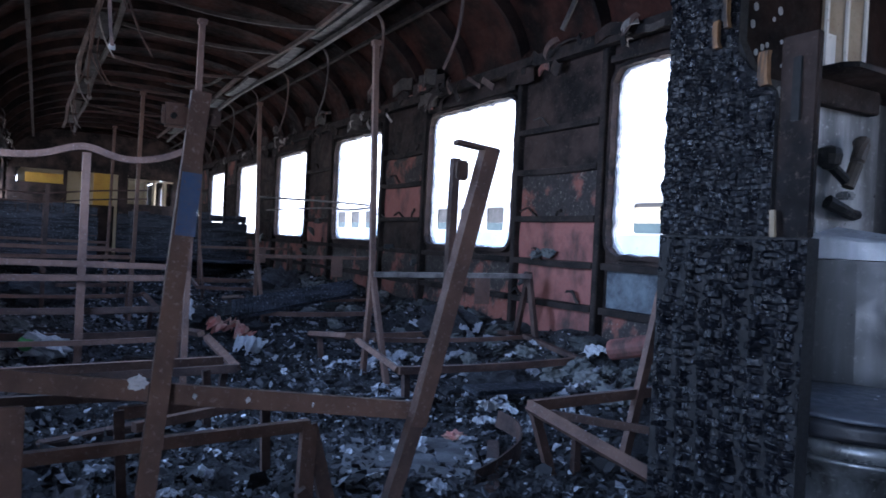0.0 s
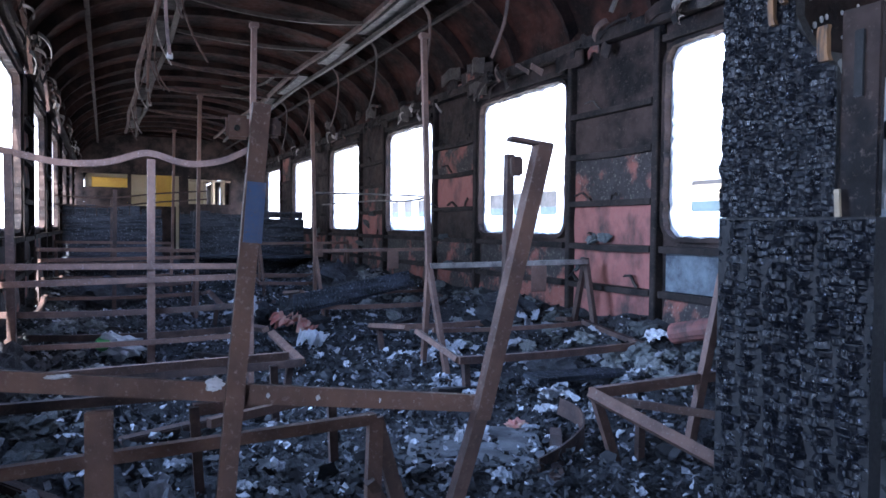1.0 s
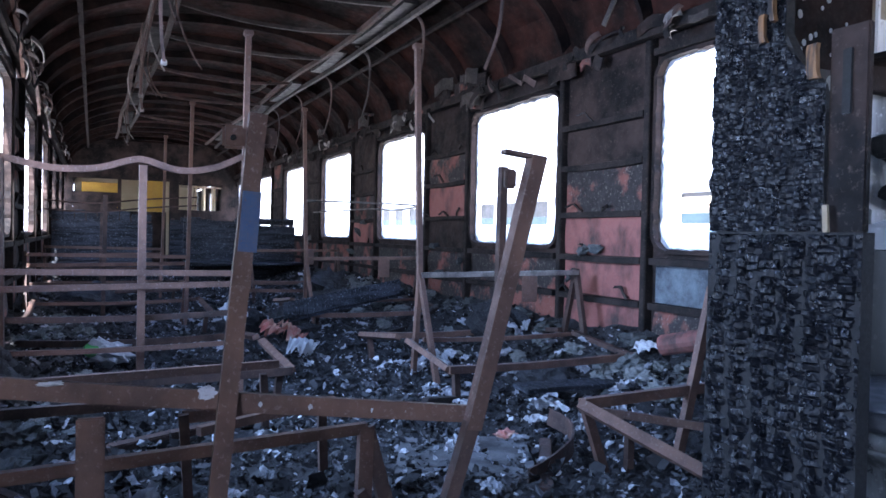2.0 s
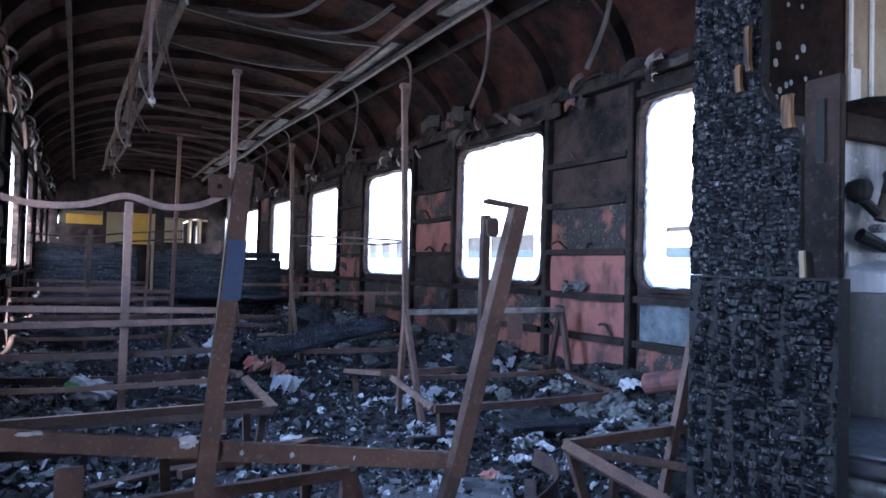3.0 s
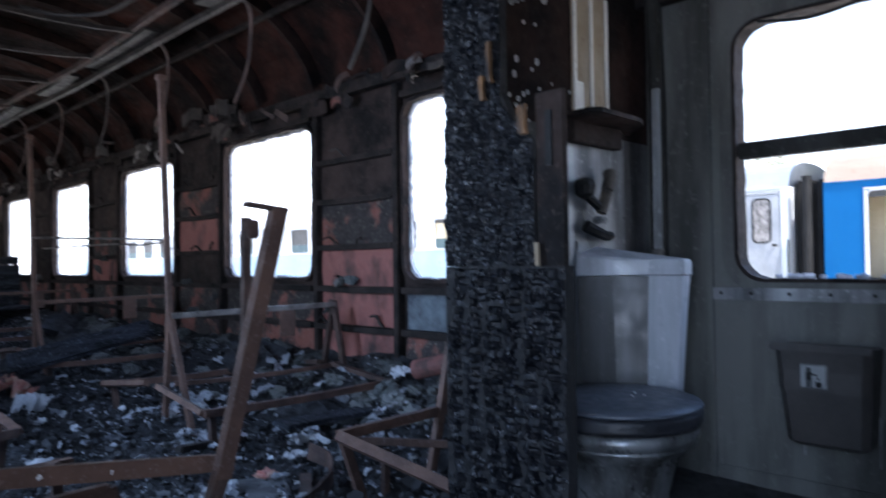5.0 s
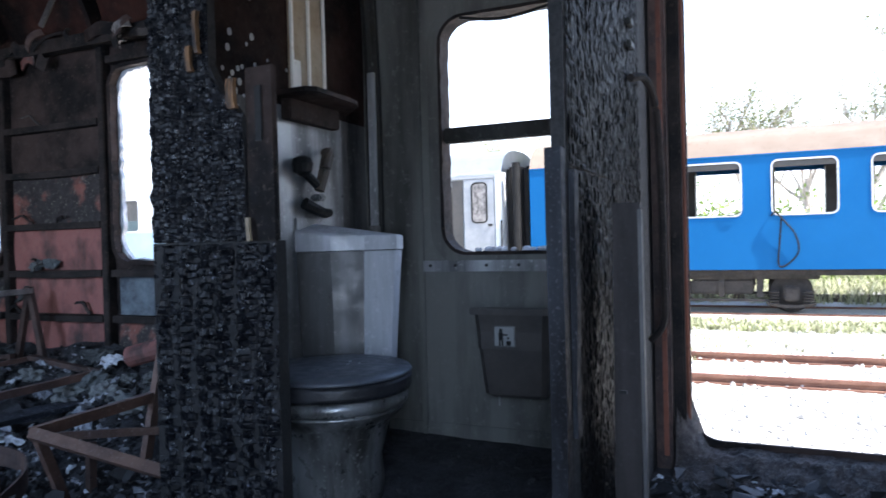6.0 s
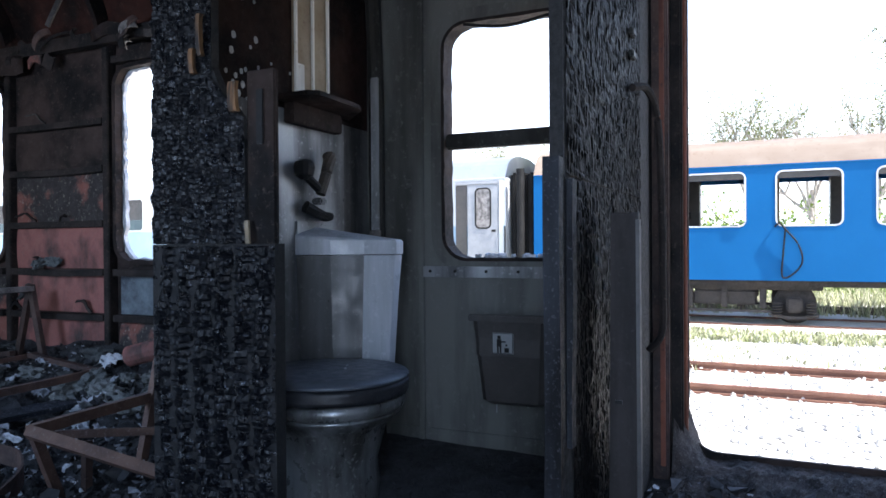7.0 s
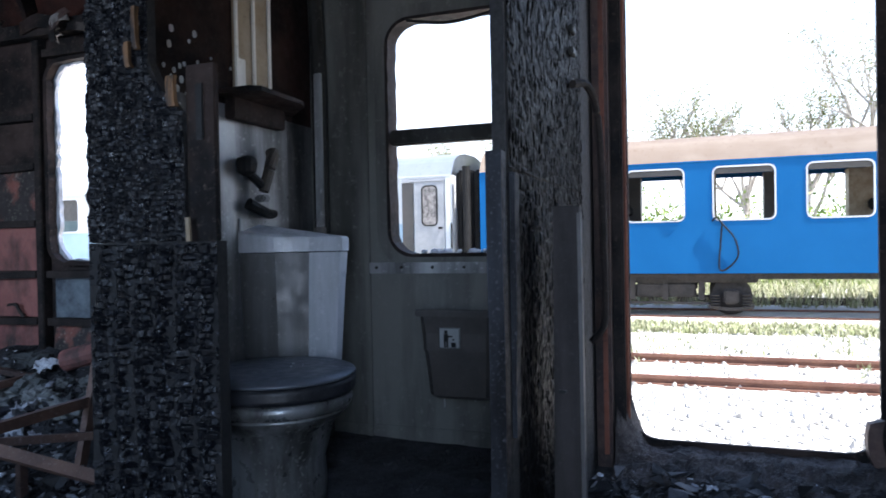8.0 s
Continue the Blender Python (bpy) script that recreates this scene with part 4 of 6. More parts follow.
part("body", b, M_BIN, bin_)
part("lip", bx((2.224, 0.518, 0.738), (2.236, 0.8, 0.762), 0.004), M_BIN, bin_, "folded rim")
sign = part("sticker", bx((2.2335, 0.64, 0.631), (2.2365, 0.716, 0.702), 0.001), M_SIGN, bin_, "grey-white pictogram sticker")
for y, z, w, h_ in ((0.69, 0.687, 0.011, 0.011), (0.69, 0.668, 0.016, 0.025), (0.694, 0.646, 0.006, 0.022), (0.685, 0.646, 0.006, 0.022), (0.675, 0.672, 0.018, 0.005), (0.663, 0.644, 0.016, 0.016), (0.664, 0.661, 0.006, 0.006)):
    part("pictogram", bx((2.2318, y - w / 2, z - h_ / 2), (2.2334, y + w / 2, z + h_ / 2)), M_INK, sign)
for lo, hi in (((0.641, 0.632), (0.715, 0.634)), ((0.641, 0.699), (0.715, 0.701)), ((0.641, 0.634), (0.643, 0.699)), ((0.713, 0.634), (0.715, 0.699))):
    part("border", bx((2.2324, lo[0], lo[1]), (2.2334, hi[0], hi[1])), M_INK, sign)

for y in (0.3, 0.42, 0.54, 0.66, 0.78, 0.9, 1.0):
    part("rivet", lathe([(0.006, 0), (0.005, 0.004)], 0, 0, 8), M_SMOKE, lining).matrix_basis = Matrix.Translation((XR - 0.001, y, 0.902)) @ Euler((0, radians(-90), 0)).to_matrix().to_4x4()
crumbs = thing("glass_crumbs", XR + 0.03, 0.68, TOILET_WIN[2], "whitish crumbs of broken glass on the window sill", "glass crumbs")
cr = random.Random(21)
for k in range(16):
    b = clump(cr.uniform(0.007, 0.015), k * 1.7, 0.7)
    bmesh.ops.translate(b, verts=b.verts, vec=(XR + cr.uniform(0.025, 0.06), cr.uniform(0.44, 0.84), TOILET_WIN[2] + 0.012))
    part("crumb", b, M_CLOTH, crumbs)
# toilet ceiling
tc = solid("toilet_ceiling", bx((PX + 0.1, 0.1, CEIL), (XR + 0.04, CY - 0.002, CEIL + 0.03)), M_RIB, "blistered sooty toilet ceiling", kind="structure")
tb = thing("ceiling_board", 1.95, 0.75, CEIL, "ochre board bared in the toilet ceiling", "board")
part("board", bx((1.62, 0.24, CEIL - 0.006), (2.16, 1.08, CEIL - 0.001), 0.001), M_YELLOW, tb)
flk = random.Random(9)
b = bmesh.new()
for i in range(260):
    x, y = flk.uniform(1.45, 2.3), flk.uniform(0.3, 1.26)
    if 1.61 < x < 2.17 and y < 1.09:
        continue
    c = Vector((x, y, CEIL - 0.003))
    n = flk.randint(4, 6)
    rr = flk.uniform(0.004, 0.015)
    vs = [b.verts.new(c + Vector((rr * flk.uniform(0.5, 1.3) * math.cos(2 * math.pi * k / n), rr * flk.uniform(0.5, 1.1) * math.sin(2 * math.pi * k / n), flk.uniform(-0.003, 0.001)))) for k in range(n)]
    b.faces.new(vs[::-1])
    c2 = [b.verts.new(v.co + Vector((0, 0, 0.0025))) for v in vs]
    b.faces.new(c2)
solid("paint_flakes", b, M_SPOT, "pale flakes of blistered ceiling paint", "paint flakes", "stuff")

# ---- vestibule: second partition, board, grab rail, door post ----
p2 = thing("vestibule_partition", 1.8, 0.21, FL, "charred wooden partition between toilet and vestibule", "partition")
part("board", bx((1.255, 0.204, FL), (XR + 0.0, 0.23, 2.2)), M_CHARBACK, p2)
part("edge_strip", bar((1.222, 0.214, FL), (1.222, 0.214, 1.155), 0.03, 0.03, up=(1, 0, 0), wave=0.001, n=20), M_BAREEDGE, p2, "bare grey metal edge")
part("edge_strip", bar((1.285, 0.2, 0.62), (1.292, 0.198, 1.12), 0.012, 0.03, up=(1, 0, 0), wave=0.001, n=20), M_BAREEDGE, p2)
b = crust(lambda z: 1.312 if z < 1.13 else 1.27, lambda z: 2.1, FL + 0.01, 2.16, (0.004, 0.005), (0.022, 0.03), 0.203, 0.0035, 5.0, "y")
tagged(part("char_crust", b, M_CHARDULL, p2, "vertically cracked char crust"), kind="stuff")
board = thing("leaning_board", 1.52, 0.155, FL, "grey-brown board leaning against the charred partition", "board")
part("board", bar((1.54, 0.152, FL), (1.545, 0.145, 1.065), 0.058, 0.028, up=(1, 0, 0)), M_BATTEN, board)
part("pale_edge", bar((1.526, 0.113, FL), (1.531, 0.116, 1.05), 0.008, 0.022, up=(1, 0, 0)), M_BATTENEDGE, board, "pale worn edge")
part("nail_mark", bx((1.522, 0.15, 0.655), (1.5255, 0.165, 0.662)), M_INK, board)
grab = thing("grab_rail", 2.1, 0.17, 0.7, "bent steel grab rail beside the door opening", "rail")
part("rail", tube(arc([(1.9, 0.19, 1.41), (1.98, 0.165, 1.42), (2.06, 0.15, 1.36), (2.1, 0.145, 1.2), (2.13, 0.145, 0.9), (2.15, 0.15, 0.74), (2.16, 0.19, 0.68)], 8), 0.011, 8), M_RIB, grab)
for z in (1.5, 1.56):
    part("bracket", bx((1.9, 0.186, z - 0.008), (1.95, 0.2, z + 0.012), 0.003), M_SMOKE, grab)
post = thing("door_post", XR, 0.17, FL, "rust-red steel door post of the side entrance", "door post", kind="structure")
part("channel", bx((XR - 0.05, 0.15, FL), (XR + 0.045, 0.2, 2.2), 0.006), M_RUSTDARK, post)
part("rust_strip", bx((XR - 0.01, 0.112, FL + 0.08), (XR + 0.075, 0.149, 2.14), 0.006), M_RIB, post, "sooty strip with rust")
part("seal", tube([(XR + 0.02, 0.106, 0.4), (XR + 0.02, 0.108, 1.2), (XR + 0.02, 0.107, 2.12)], 0.007, 6), M_RUSTRED, post)
part("groove_strip", bx((XR - 0.06, 0.16, FL + 0.05), (XR - 0.051, 0.175, 2.15), 0.002), M_RUSTRED, post)
post2 = thing("door_post", XR, -0.68, FL, "burnt steel door post of the side entrance", "door post", kind="structure")
part("channel", bx((XR - 0.05, -0.72, FL), (XR + 0.045, -0.66, 2.2), 0.006), M_RUSTDARK, post2)
part("torn_foot", bar((XR, -0.655, FL), (XR + 0.02, -0.6, 0.44), 0.05, 0.04, bow=(0, 0.03, 0), n=8), M_RUSTDARK, post2)
vc = solid("vestibule_ceiling", bx((XL, Y0 + 0.002, 2.16), (XR + 0.04, 0.098, 2.19)), M_SMOKE, "smoke-blackened vestibule ceiling", kind="structure")


# ---- seat frames ----
def seat_row(x_a, x_w, y, mats, label, wavy=False, pan=True, wall_legs=True):
    """A burnt-out back-to-back bench: aisle pole, splayed legs, bars and seat pans."""
    s = thing("seat_frame", (x_a + x_w) / 2, y, FL, label, "seat frame", "burnt seat frames in the saloon")
    sg = 1 if x_w > x_a else -1
    part("pole", bar((x_a, y, 0.74), (x_a - 0.02 * sg, y + 0.04, 1.865), 0.024, 0.024), M_RUST, s)
    part("pole_cap", bx((x_a - 0.02 * sg - 0.02, y + 0.02, 1.85), (x_a - 0.02 * sg + 0.02, y + 0.06, 1.875), 0.004), M_RUST, s)
    for dy in (-0.17, 0.13):
        part("leg", bar((x_a, y, 0.8), (x_a + 0.03 * sg, y + dy, FL), 0.022, 0.03), M_RUST, s)
        if wall_legs:
            part("leg", bar((x_w, y, 0.82), (x_w - 0.02 * sg, y + dy, FL), 0.022, 0.03), M_RUSTDARK, s)
    part("back_bar", bar((x_a, y - 0.016, 0.795), (x_w, y - 0.016, 0.805), 0.024, 0.02), mats[0], s)
    part("lower_bar", bar((x_a, y - 0.05, 0.5), (x_w, y - 0.05, 0.495), 0.02, 0.018, bow=(0, 0, -0.01), n=8), M_RUST, s)
    if pan:
        for d, z in ((-1, 0.45), (1, 0.45)):
            yf = y + d * 0.52
            yb = y + d * 0.06
            part("pan_front", bar((x_a - 0.1 * sg, yf, z), (x_w, yf + 0.03, z), 0.03, 0.024, bow=(0, -0.03 * d, -0.015), n=8), mats[1], s)
            part("pan_side", bar((x_a - 0.1 * sg, yf, z), (x_a - 0.08 * sg, yb, 0.5), 0.03, 0.022), M_RUST, s)
            part("pan_side", bar((x_w - 0.05 * sg, yf, z), (x_w - 0.05 * sg, yb, 0.5), 0.03, 0.022), M_RUSTDARK, s)
            part("pan_leg", bar((x_a - 0.06 * sg, yf - 0.02 * d, z), (x_a - 0.04 * sg, yf - 0.04 * d, FL), 0.024, 0.03), M_RUSTDARK, s)
    return s


for k, y in enumerate((3.06, 5.05, 7.1)):
    s = seat_row(1.36, 2.25, y, (M_STRIP if k == 0 else M_RUST, M_RUST), "rusty burnt-out steel seat frame with aisle pole")
    part("plate", bx((1.9, y - 0.035, 0.66), (1.99, y - 0.028, 0.79), 0.003), M_RUST, s, "rusty square plate")
for k, y in enumerate((3.25, 5.25, 7.28)):
    s = seat_row(0.58, -0.4, y, (M_RUST, M_RUSTDARK), "rusty burnt-out steel seat frame with a sagging top bar" if k == 0 else "rusty burnt-out steel seat frame with aisle pole", wall_legs=k > 0)
    if k == 0:
        part("post", bar((0.17, y, FL), (0.172, y, 1.245), 0.03, 0.04), M_RUST, s)
        part("post", bar((-0.33, y, FL), (-0.34, y, 1.24), 0.03, 0.04), M_RUSTDARK, s)
        pts = arc([(-0.44, y, 1.27), (-0.318, y, 1.246), (-0.165, y, 1.217), (-0.005, y, 1.224), (0.13, y, 1.266), (0.19, y, 1.266), (0.318, y, 1.233), (0.456, y, 1.253), (0.575, y, 1.31)], 5)
        part("sagging_bar", sweep(pts, 0.026, 0.02), M_RUST, s, "sagging flat top bar")
    else:
        part("post", bar((0.05, y, FL), (0.06, y, 1.2), 0.026, 0.03), M_RUSTDARK, s)
    part("mid_rail", bar((0.56, y + 0.03, 0.62), (-0.4, y + 0.03, 0.615), 0.024, 0.02, bow=(0, 0, -0.012), n=8), M_RUSTDARK, s)
    part("back_bar", bar((0.56, y - 0.02, 0.75), (-0.4, y - 0.02, 0.735), 0.024, 0.02), M_RUST, s)
# window cords between the poles
cord = thing("sagging_wire", 1.8, 5, 1.1, "thin sagging wire across the windows", "wire")
part("wire", tube(arc([(1.36, 5.05, 1.21), (2.25, 5.2, 1.215), (2.3, 5.7, 1.19), (2.3, 6.4, 1.215), (2.3, 8.2, 1.22)], 10), 0.008, 6), M_STRIP, cord)
for z in (1.22, 1.14):
    part("wire", tube(arc([(-0.4, 7.2, z), (0.0, 7.2, z - 0.015), (0.45, 7.25, z + 0.04), (0.9, 7.3, z + 0.08)], 8), 0.008, 6), M_RUSTDARK, cord)

# nearest bench: two leaning posts joined by a flat bar
near = thing("seat_frame", 0.2, 1.05, FL, "rusty leaning seat frame with worn blue paint on one post", "seat frame", "burnt seat frames in the saloon")
pa = part("post", bar((0.114, 1.035, FL), (0.193, 1.035, 1.145), 0.025, 0.012), M_RUST, near, "leaning flat steel post")
part("blue_paint", bar((0.1793, 1.0275, 0.952), (0.1852, 1.0275, 1.036), 0.0255, 0.003), M_BLUEPAINT, pa, "worn blue paint")
part("bracket", bx((0.146, 1.04, 1.095), (0.178, 1.05, 1.128), 0.004), M_RUST, pa, "square bracket with a bolt")
part("bracket", bx((0.2, 1.04, 1.1), (0.222, 1.05, 1.128), 0.004), M_RUSTDARK, pa)
part("bolt", lathe([(0.004, 0), (0.004, 0.006)], 0, 0, 8), M_INK, pa).matrix_basis = Matrix.Translation((0.16, 1.04, 1.11)) @ Euler((radians(90), 0, 0)).to_matrix().to_4x4()
pb = part("post", bar((0.41, 1.04, FL), (0.525, 1.0, 0.69), 0.022, 0.02), M_RUSTDARK, near)
pb2 = part("post", bar((0.525, 1.0, 0.68), (0.589, 0.93, 1.105), 0.025, 0.02), M_RUST, near, "leaning steel channel post")
part("bracket", bar((0.535, 0.94, 1.108), (0.6, 0.93, 1.1), 0.006, 0.02), M_RUSTDARK, pb2)
part("bolt_plate", bx((0.55, 0.955, 1.055), (0.57, 0.965, 1.085), 0.003), M_RUSTDARK, pb2)
part("side_rod", bar((0.56, 0.985, 0.86), (0.562, 0.985, 1.09), 0.012, 0.012), M_RUSTDARK, pb2)
part("cross_bar", bar((-0.44, 1.052, 0.826), (0.16, 1.052, 0.741), 0.026, 0.01), M_RUST, near)
part("cross_bar", bar((0.155, 1.052, 0.741), (0.572, 1.048, 0.686), 0.027, 0.012), M_RUST, near)
part("plate_leg", bx((-0.03, 1.06, FL), (0.005, 1.072, 0.73), 0.002), M_RUST, near)
part("pan_bar", bar((-0.42, 1.34, 0.568), (0.5, 1.41, 0.58), 0.022, 0.018), M_RUST, near)
part("pan_leg", bar((0.5, 1.41, 0.58), (0.45, 1.3, FL), 0.03, 0.02), M_RUST, near)
part("pan_leg", bar((0.5, 1.41, 0.58), (0.58, 1.36, FL), 0.03, 0.02), M_RUSTDARK, near)
part("pan_brace", bar((0.47, 1.36, 0.47), (0.6, 1.4, 0.27), 0.02, 0.02), M_RUSTDARK, near)
for x, w, h_ in ((0.132, 0.022, 0.02), (0.205, 0.006, 0.007), (0.278, 0.007, 0.009), (0.374, 0.006, 0.011), (-0.06, 0.03, 0.006), (0.43, 0.004, 0.006)):
    z = 0.741 - 0.135 * (x - 0.155)
    b = clump(1.0, x * 31, 1.0)
    for v in b.verts:
        v.co = Vector((x + v.co.x * w * 0.45, 1.0455 + v.co.y * 0.0022, z + (0.012 if abs(w) > 0.02 else 0.0) + v.co.z * h_ * 0.45))
    part("ash_chip", b, M_CLOTH, near, "pale ash chip stuck on the bar")
# second bench on the left, behind it
seat2 = thing("seat_frame", 0.1, 2.1, FL, "low rusty seat pan frame lying askew", "seat frame", "burnt seat frames in the saloon")
part("bar", bar((-0.4, 1.92, 0.55), (0.36, 1.98, 0.535), 0.024, 0.02), M_RUSTDARK, seat2)
part("bar", bar((-0.38, 2.35, 0.53), (0.55, 2.4, 0.54), 0.026, 0.02), M_RUST, seat2)
part("bar", bar((0.2, 1.95, 0.5), (0.62, 2.0, 0.495), 0.03, 0.02), M_RUST, seat2)
part("bar", bar((0.22, 1.8, 0.5), (0.58, 1.98, 0.5), 0.022, 0.02), M_RUST, seat2)
for x, y in ((0.58, 2.0), (0.2, 1.94), (-0.3, 1.93), (0.5, 2.4)):
    part("leg", bar((x, y, 0.51), (x + 0.02, y + 0.03, FL), 0.024, 0.02), M_RUSTDARK, seat2)
# bench remains beside the charred partition
seat3 = thing("seat_frame", 1.5, 1.7, FL, "collapsed rusty seat frame beside the charred partition", "seat frame", "burnt seat frames in the saloon")
part("bar", bar((1.305, 1.75, 0.485), (2.0, 1.76, 0.5), 0.032, 0.022), M_RUST, seat3)
part("bar", bar((1.305, 1.75, 0.485), (1.43, 1.34, 0.372), 0.032, 0.026), M_RUST, seat3)
part("bar", bar((1.4, 1.85, 0.44), (1.75, 1.6, 0.4), 0.024, 0.02), M_RUST, seat3)
part("leg", bar((1.32, 1.75, 0.48), (1.4, 1.74, FL), 0.028, 0.02), M_RUST, seat3)
part("leg", bar((1.47, 1.72, 0.42), (1.45, 1.7, FL), 0.024, 0.02), M_RUSTDARK, seat3)
part("post", bar((1.69, 1.75, FL), (1.832, 1.75, 0.83), 0.03, 0.024), M_RUST, seat3, "leaning post")
part("curled_strip", sweep(arc([(1.08, 1.68, 0.31), (1.2, 1.74, 0.315), (1.36, 1.86, 0.325), (1.44, 1.99, 0.34), (1.42, 2.08, 0.36)], 5), 0.006, 0.06, (0, 0, 1)), M_RUSTDARK, seat3)

# solid burnt benches further off
for k, (x0, x1, y) in enumerate(((-0.42, 0.6, 8.9), (0.95, 2.28, 9.0), (-0.42, 0.58, 10.9), (0.98, 2.28, 11.0))):
    s = thing("burnt_bench", (x0 + x1) / 2, y, FL, "burnt bench with a charred blue-grey plank back", "bench", "burnt benches at the far end")
    for j in range(7):
        z = FL + 0.18 + 0.115 * j
        if j == 6:
            for i in range(9):
                xa = x0 + (x1 - x0) * i / 9
                part("burnt_stub", bx((xa, y - 0.015, z - 0.055), (xa + (x1 - x0) / 9 - 0.01, y + 0.015, z - 0.05 + rnd.uniform(0.005, 0.12)), 0.006), M_BURNTPLANK, s)
            continue
        part("plank", bar((x0, y + rnd.uniform(-0.012, 0.012), z), (x1, y + rnd.uniform(-0.012, 0.012), z + rnd.uniform(-0.01, 0.01)), 0.11, 0.03, bow=(0, rnd.uniform(-0.02, 0.01), 0.0), n=8), M_BURNTPLANK, s)
    for x in (x0 + 0.04, x1 - 0.04):
        part("leg", bar((x, y + 0.03, FL), (x, y + 0.03, 1.15), 0.05, 0.04), M_RUSTDARK, s)
    part("seat_board", bar((x0, y - 0.25, 0.6), (x1, y - 0.25, 0.6), 0.03, 0.44), M_BURNTPLANK, s)
slats = thing("collapsed_backrest", 1.35, 4.6, FL, "charred slatted backrest fallen across the seat frames", "backrest")
for k in range(34):
    f = k / 33
    p = Vector((1.04 + 0.95 * f, 4.35 + 0.5 * f, 0.5 + 0.1 * f))
    part("slat", bar(p + Vector((0, -0.02, -0.05)), p + Vector((0.01, 0.02, 0.05)), 0.022, 0.02), M_BURNTPLANK, slats)
part("rail", bar((0.98, 4.33, 0.44), (2.05, 4.88, 0.56), 0.04, 0.03), M_BURNTPLANK, slats)
sheet = solid("floor_sheet", bx((-0.21, -0.2, 0), (0.21, 0.2, 0.006), 0.002, Matrix.Translation((1.05, 2.0, 0.288)) @ Euler((0.01, 0.01, -0.45)).to_matrix().to_4x4()), M_SHEET, "bent grey sheet lying on the debris", "sheet")

# ---- debris on the floor ----
def pile(x, y):
    """Height of the debris above the floor."""
    n = noise.fractal(Vector((x * 2.3, y * 2.3, 0.3)), 1.0, 2.0, 5)
    m = noise.noise(Vector((x * 9, y * 9, 2.0)))
    edge = max(0.0, (x - 1.75) / 0.6) ** 1.3 * 0.22 + max(0.0, (0.1 - x) / 0.5) ** 1.5 * 0.14
    far = min(max((y - 2.2) / 4, 0), 1) * 0.05
    near = min(max((y - 0.25) / 1.2, 0), 1)
    if y < 1.3 and x > PX:
        near *= 0.15
    return max(0.004, (0.035 + 0.05 * n + 0.018 * m + edge + far) * near + 0.012 * abs(m))


bm = bmesh.new()
nx, ny = 60, 230
grid = []
for j in range(ny + 1):
    y = -1.45 + (14.9 * (j / ny) ** 1.25)
    row = []
    for i in range(nx + 1):
        x = XL - 0.02 + (XR - XL + 0.04) * i / nx
        row.append(bm.verts.new((x, y, FL + pile(x, y))))
    grid.append(row)
for r, q in zip(grid, grid[1:]):
    for i in range(nx):
        bm.faces.new((r[i], r[i + 1], q[i + 1], q[i]))
solid("debris_layer", bm, M_DEBRIS, "layer of black fire debris over the floor", "debris", "stuff", smooth=True)


def flakes(n, xr, yr, size, seed, lift=0.02, only=None):
    """Bent chips of ash and char, as vertices and faces."""
    g = random.Random(seed)
    vs, fs = [], []
    while len(fs) < n * 6:
        x, y = g.uniform(*xr), yr[0] + (yr[1] - yr[0]) * g.random() ** 1.5
        if only and not only(x, y):
            continue
        r = size * g.choice((0.35, 0.5, 0.6, 0.8, 1.0, 1.6)) * g.uniform(0.7, 1.3)
        c = Vector((x, y, FL + pile(x, y) + r * 0.25 + g.uniform(0, lift)))
        rot = Euler((g.gauss(0, 0.5), g.gauss(0, 0.5), g.uniform(0, 6.28))).to_matrix()
        a = g.uniform(0.3, 1.0)
        bend = g.uniform(-0.4, 0.5) * r
        loc = [(-r, -r * a * g.uniform(0.6, 1), bend), (0, -r * a * g.uniform(0.7, 1.2), 0), (r * g.uniform(0.7, 1.1), -r * a * 0.8, bend * g.uniform(0, 1)),
               (r, r * a * g.uniform(0.5, 1), bend), (0, r * a, g.uniform(-0.2, 0.2) * r), (-r * g.uniform(0.6, 1.1), r * a * 0.8, bend)]
        k = len(vs)
        th = Vector((0, 0, -max(0.0015, r * 0.08)))
        top = [c + rot @ (Vector(p) + Vector((g.gauss(0, 0.14), g.gauss(0, 0.14), g.gauss(0, 0.22))) * r) for p in loc]
        vs += top + [p + th for p in top]
        fs += [(k, k + 1, k + 4, k + 5), (k + 1, k + 2, k + 3, k + 4), (k + 7, k + 6, k + 11, k + 10), (k + 8, k + 7, k + 10, k + 9),
               (k, k + 5, k + 11, k + 6), (k + 2, k + 1, k + 7, k + 8)]
    return vs, fs


def flake_object(name, vf, mat, label, category):
    me = bpy.data.meshes.new(name)
    me.from_pydata(vf[0], [], vf[1])
    me.materials.append(mat)
    return tagged(new(name, me), label, category, kind="stuff")


saloon = lambda x, y: not (x > PX - 0.03 and y < 1.33)
flake_object("ash_flakes", flakes(62000, (XL + 0.02, XR - 0.02), (0.75, 11.0), 0.009, 31, 0.02, saloon), M_FLAKE, "grey and black ash flakes covering the floor", "ash")
flake_object("charred_scraps", flakes(3200, (XL + 0.03, XR - 0.03), (1.0, 11.0), 0.016, 32, 0.03, saloon), M_FLAKE, "larger charred scraps and pale ash", "ash")
flake_object("door_debris", flakes(1500, (1.3, XR - 0.1), (-0.9, 0.19), 0.02, 33, 0.015), M_FLAKE, "ash and grit inside the door opening", "ash")
flake_object("toilet_debris", flakes(260, (1.4, XR - 0.03), (0.25, 1.2), 0.014, 34, 0.0), M_DEBRIS, "dark grit on the toilet floor", "ash")


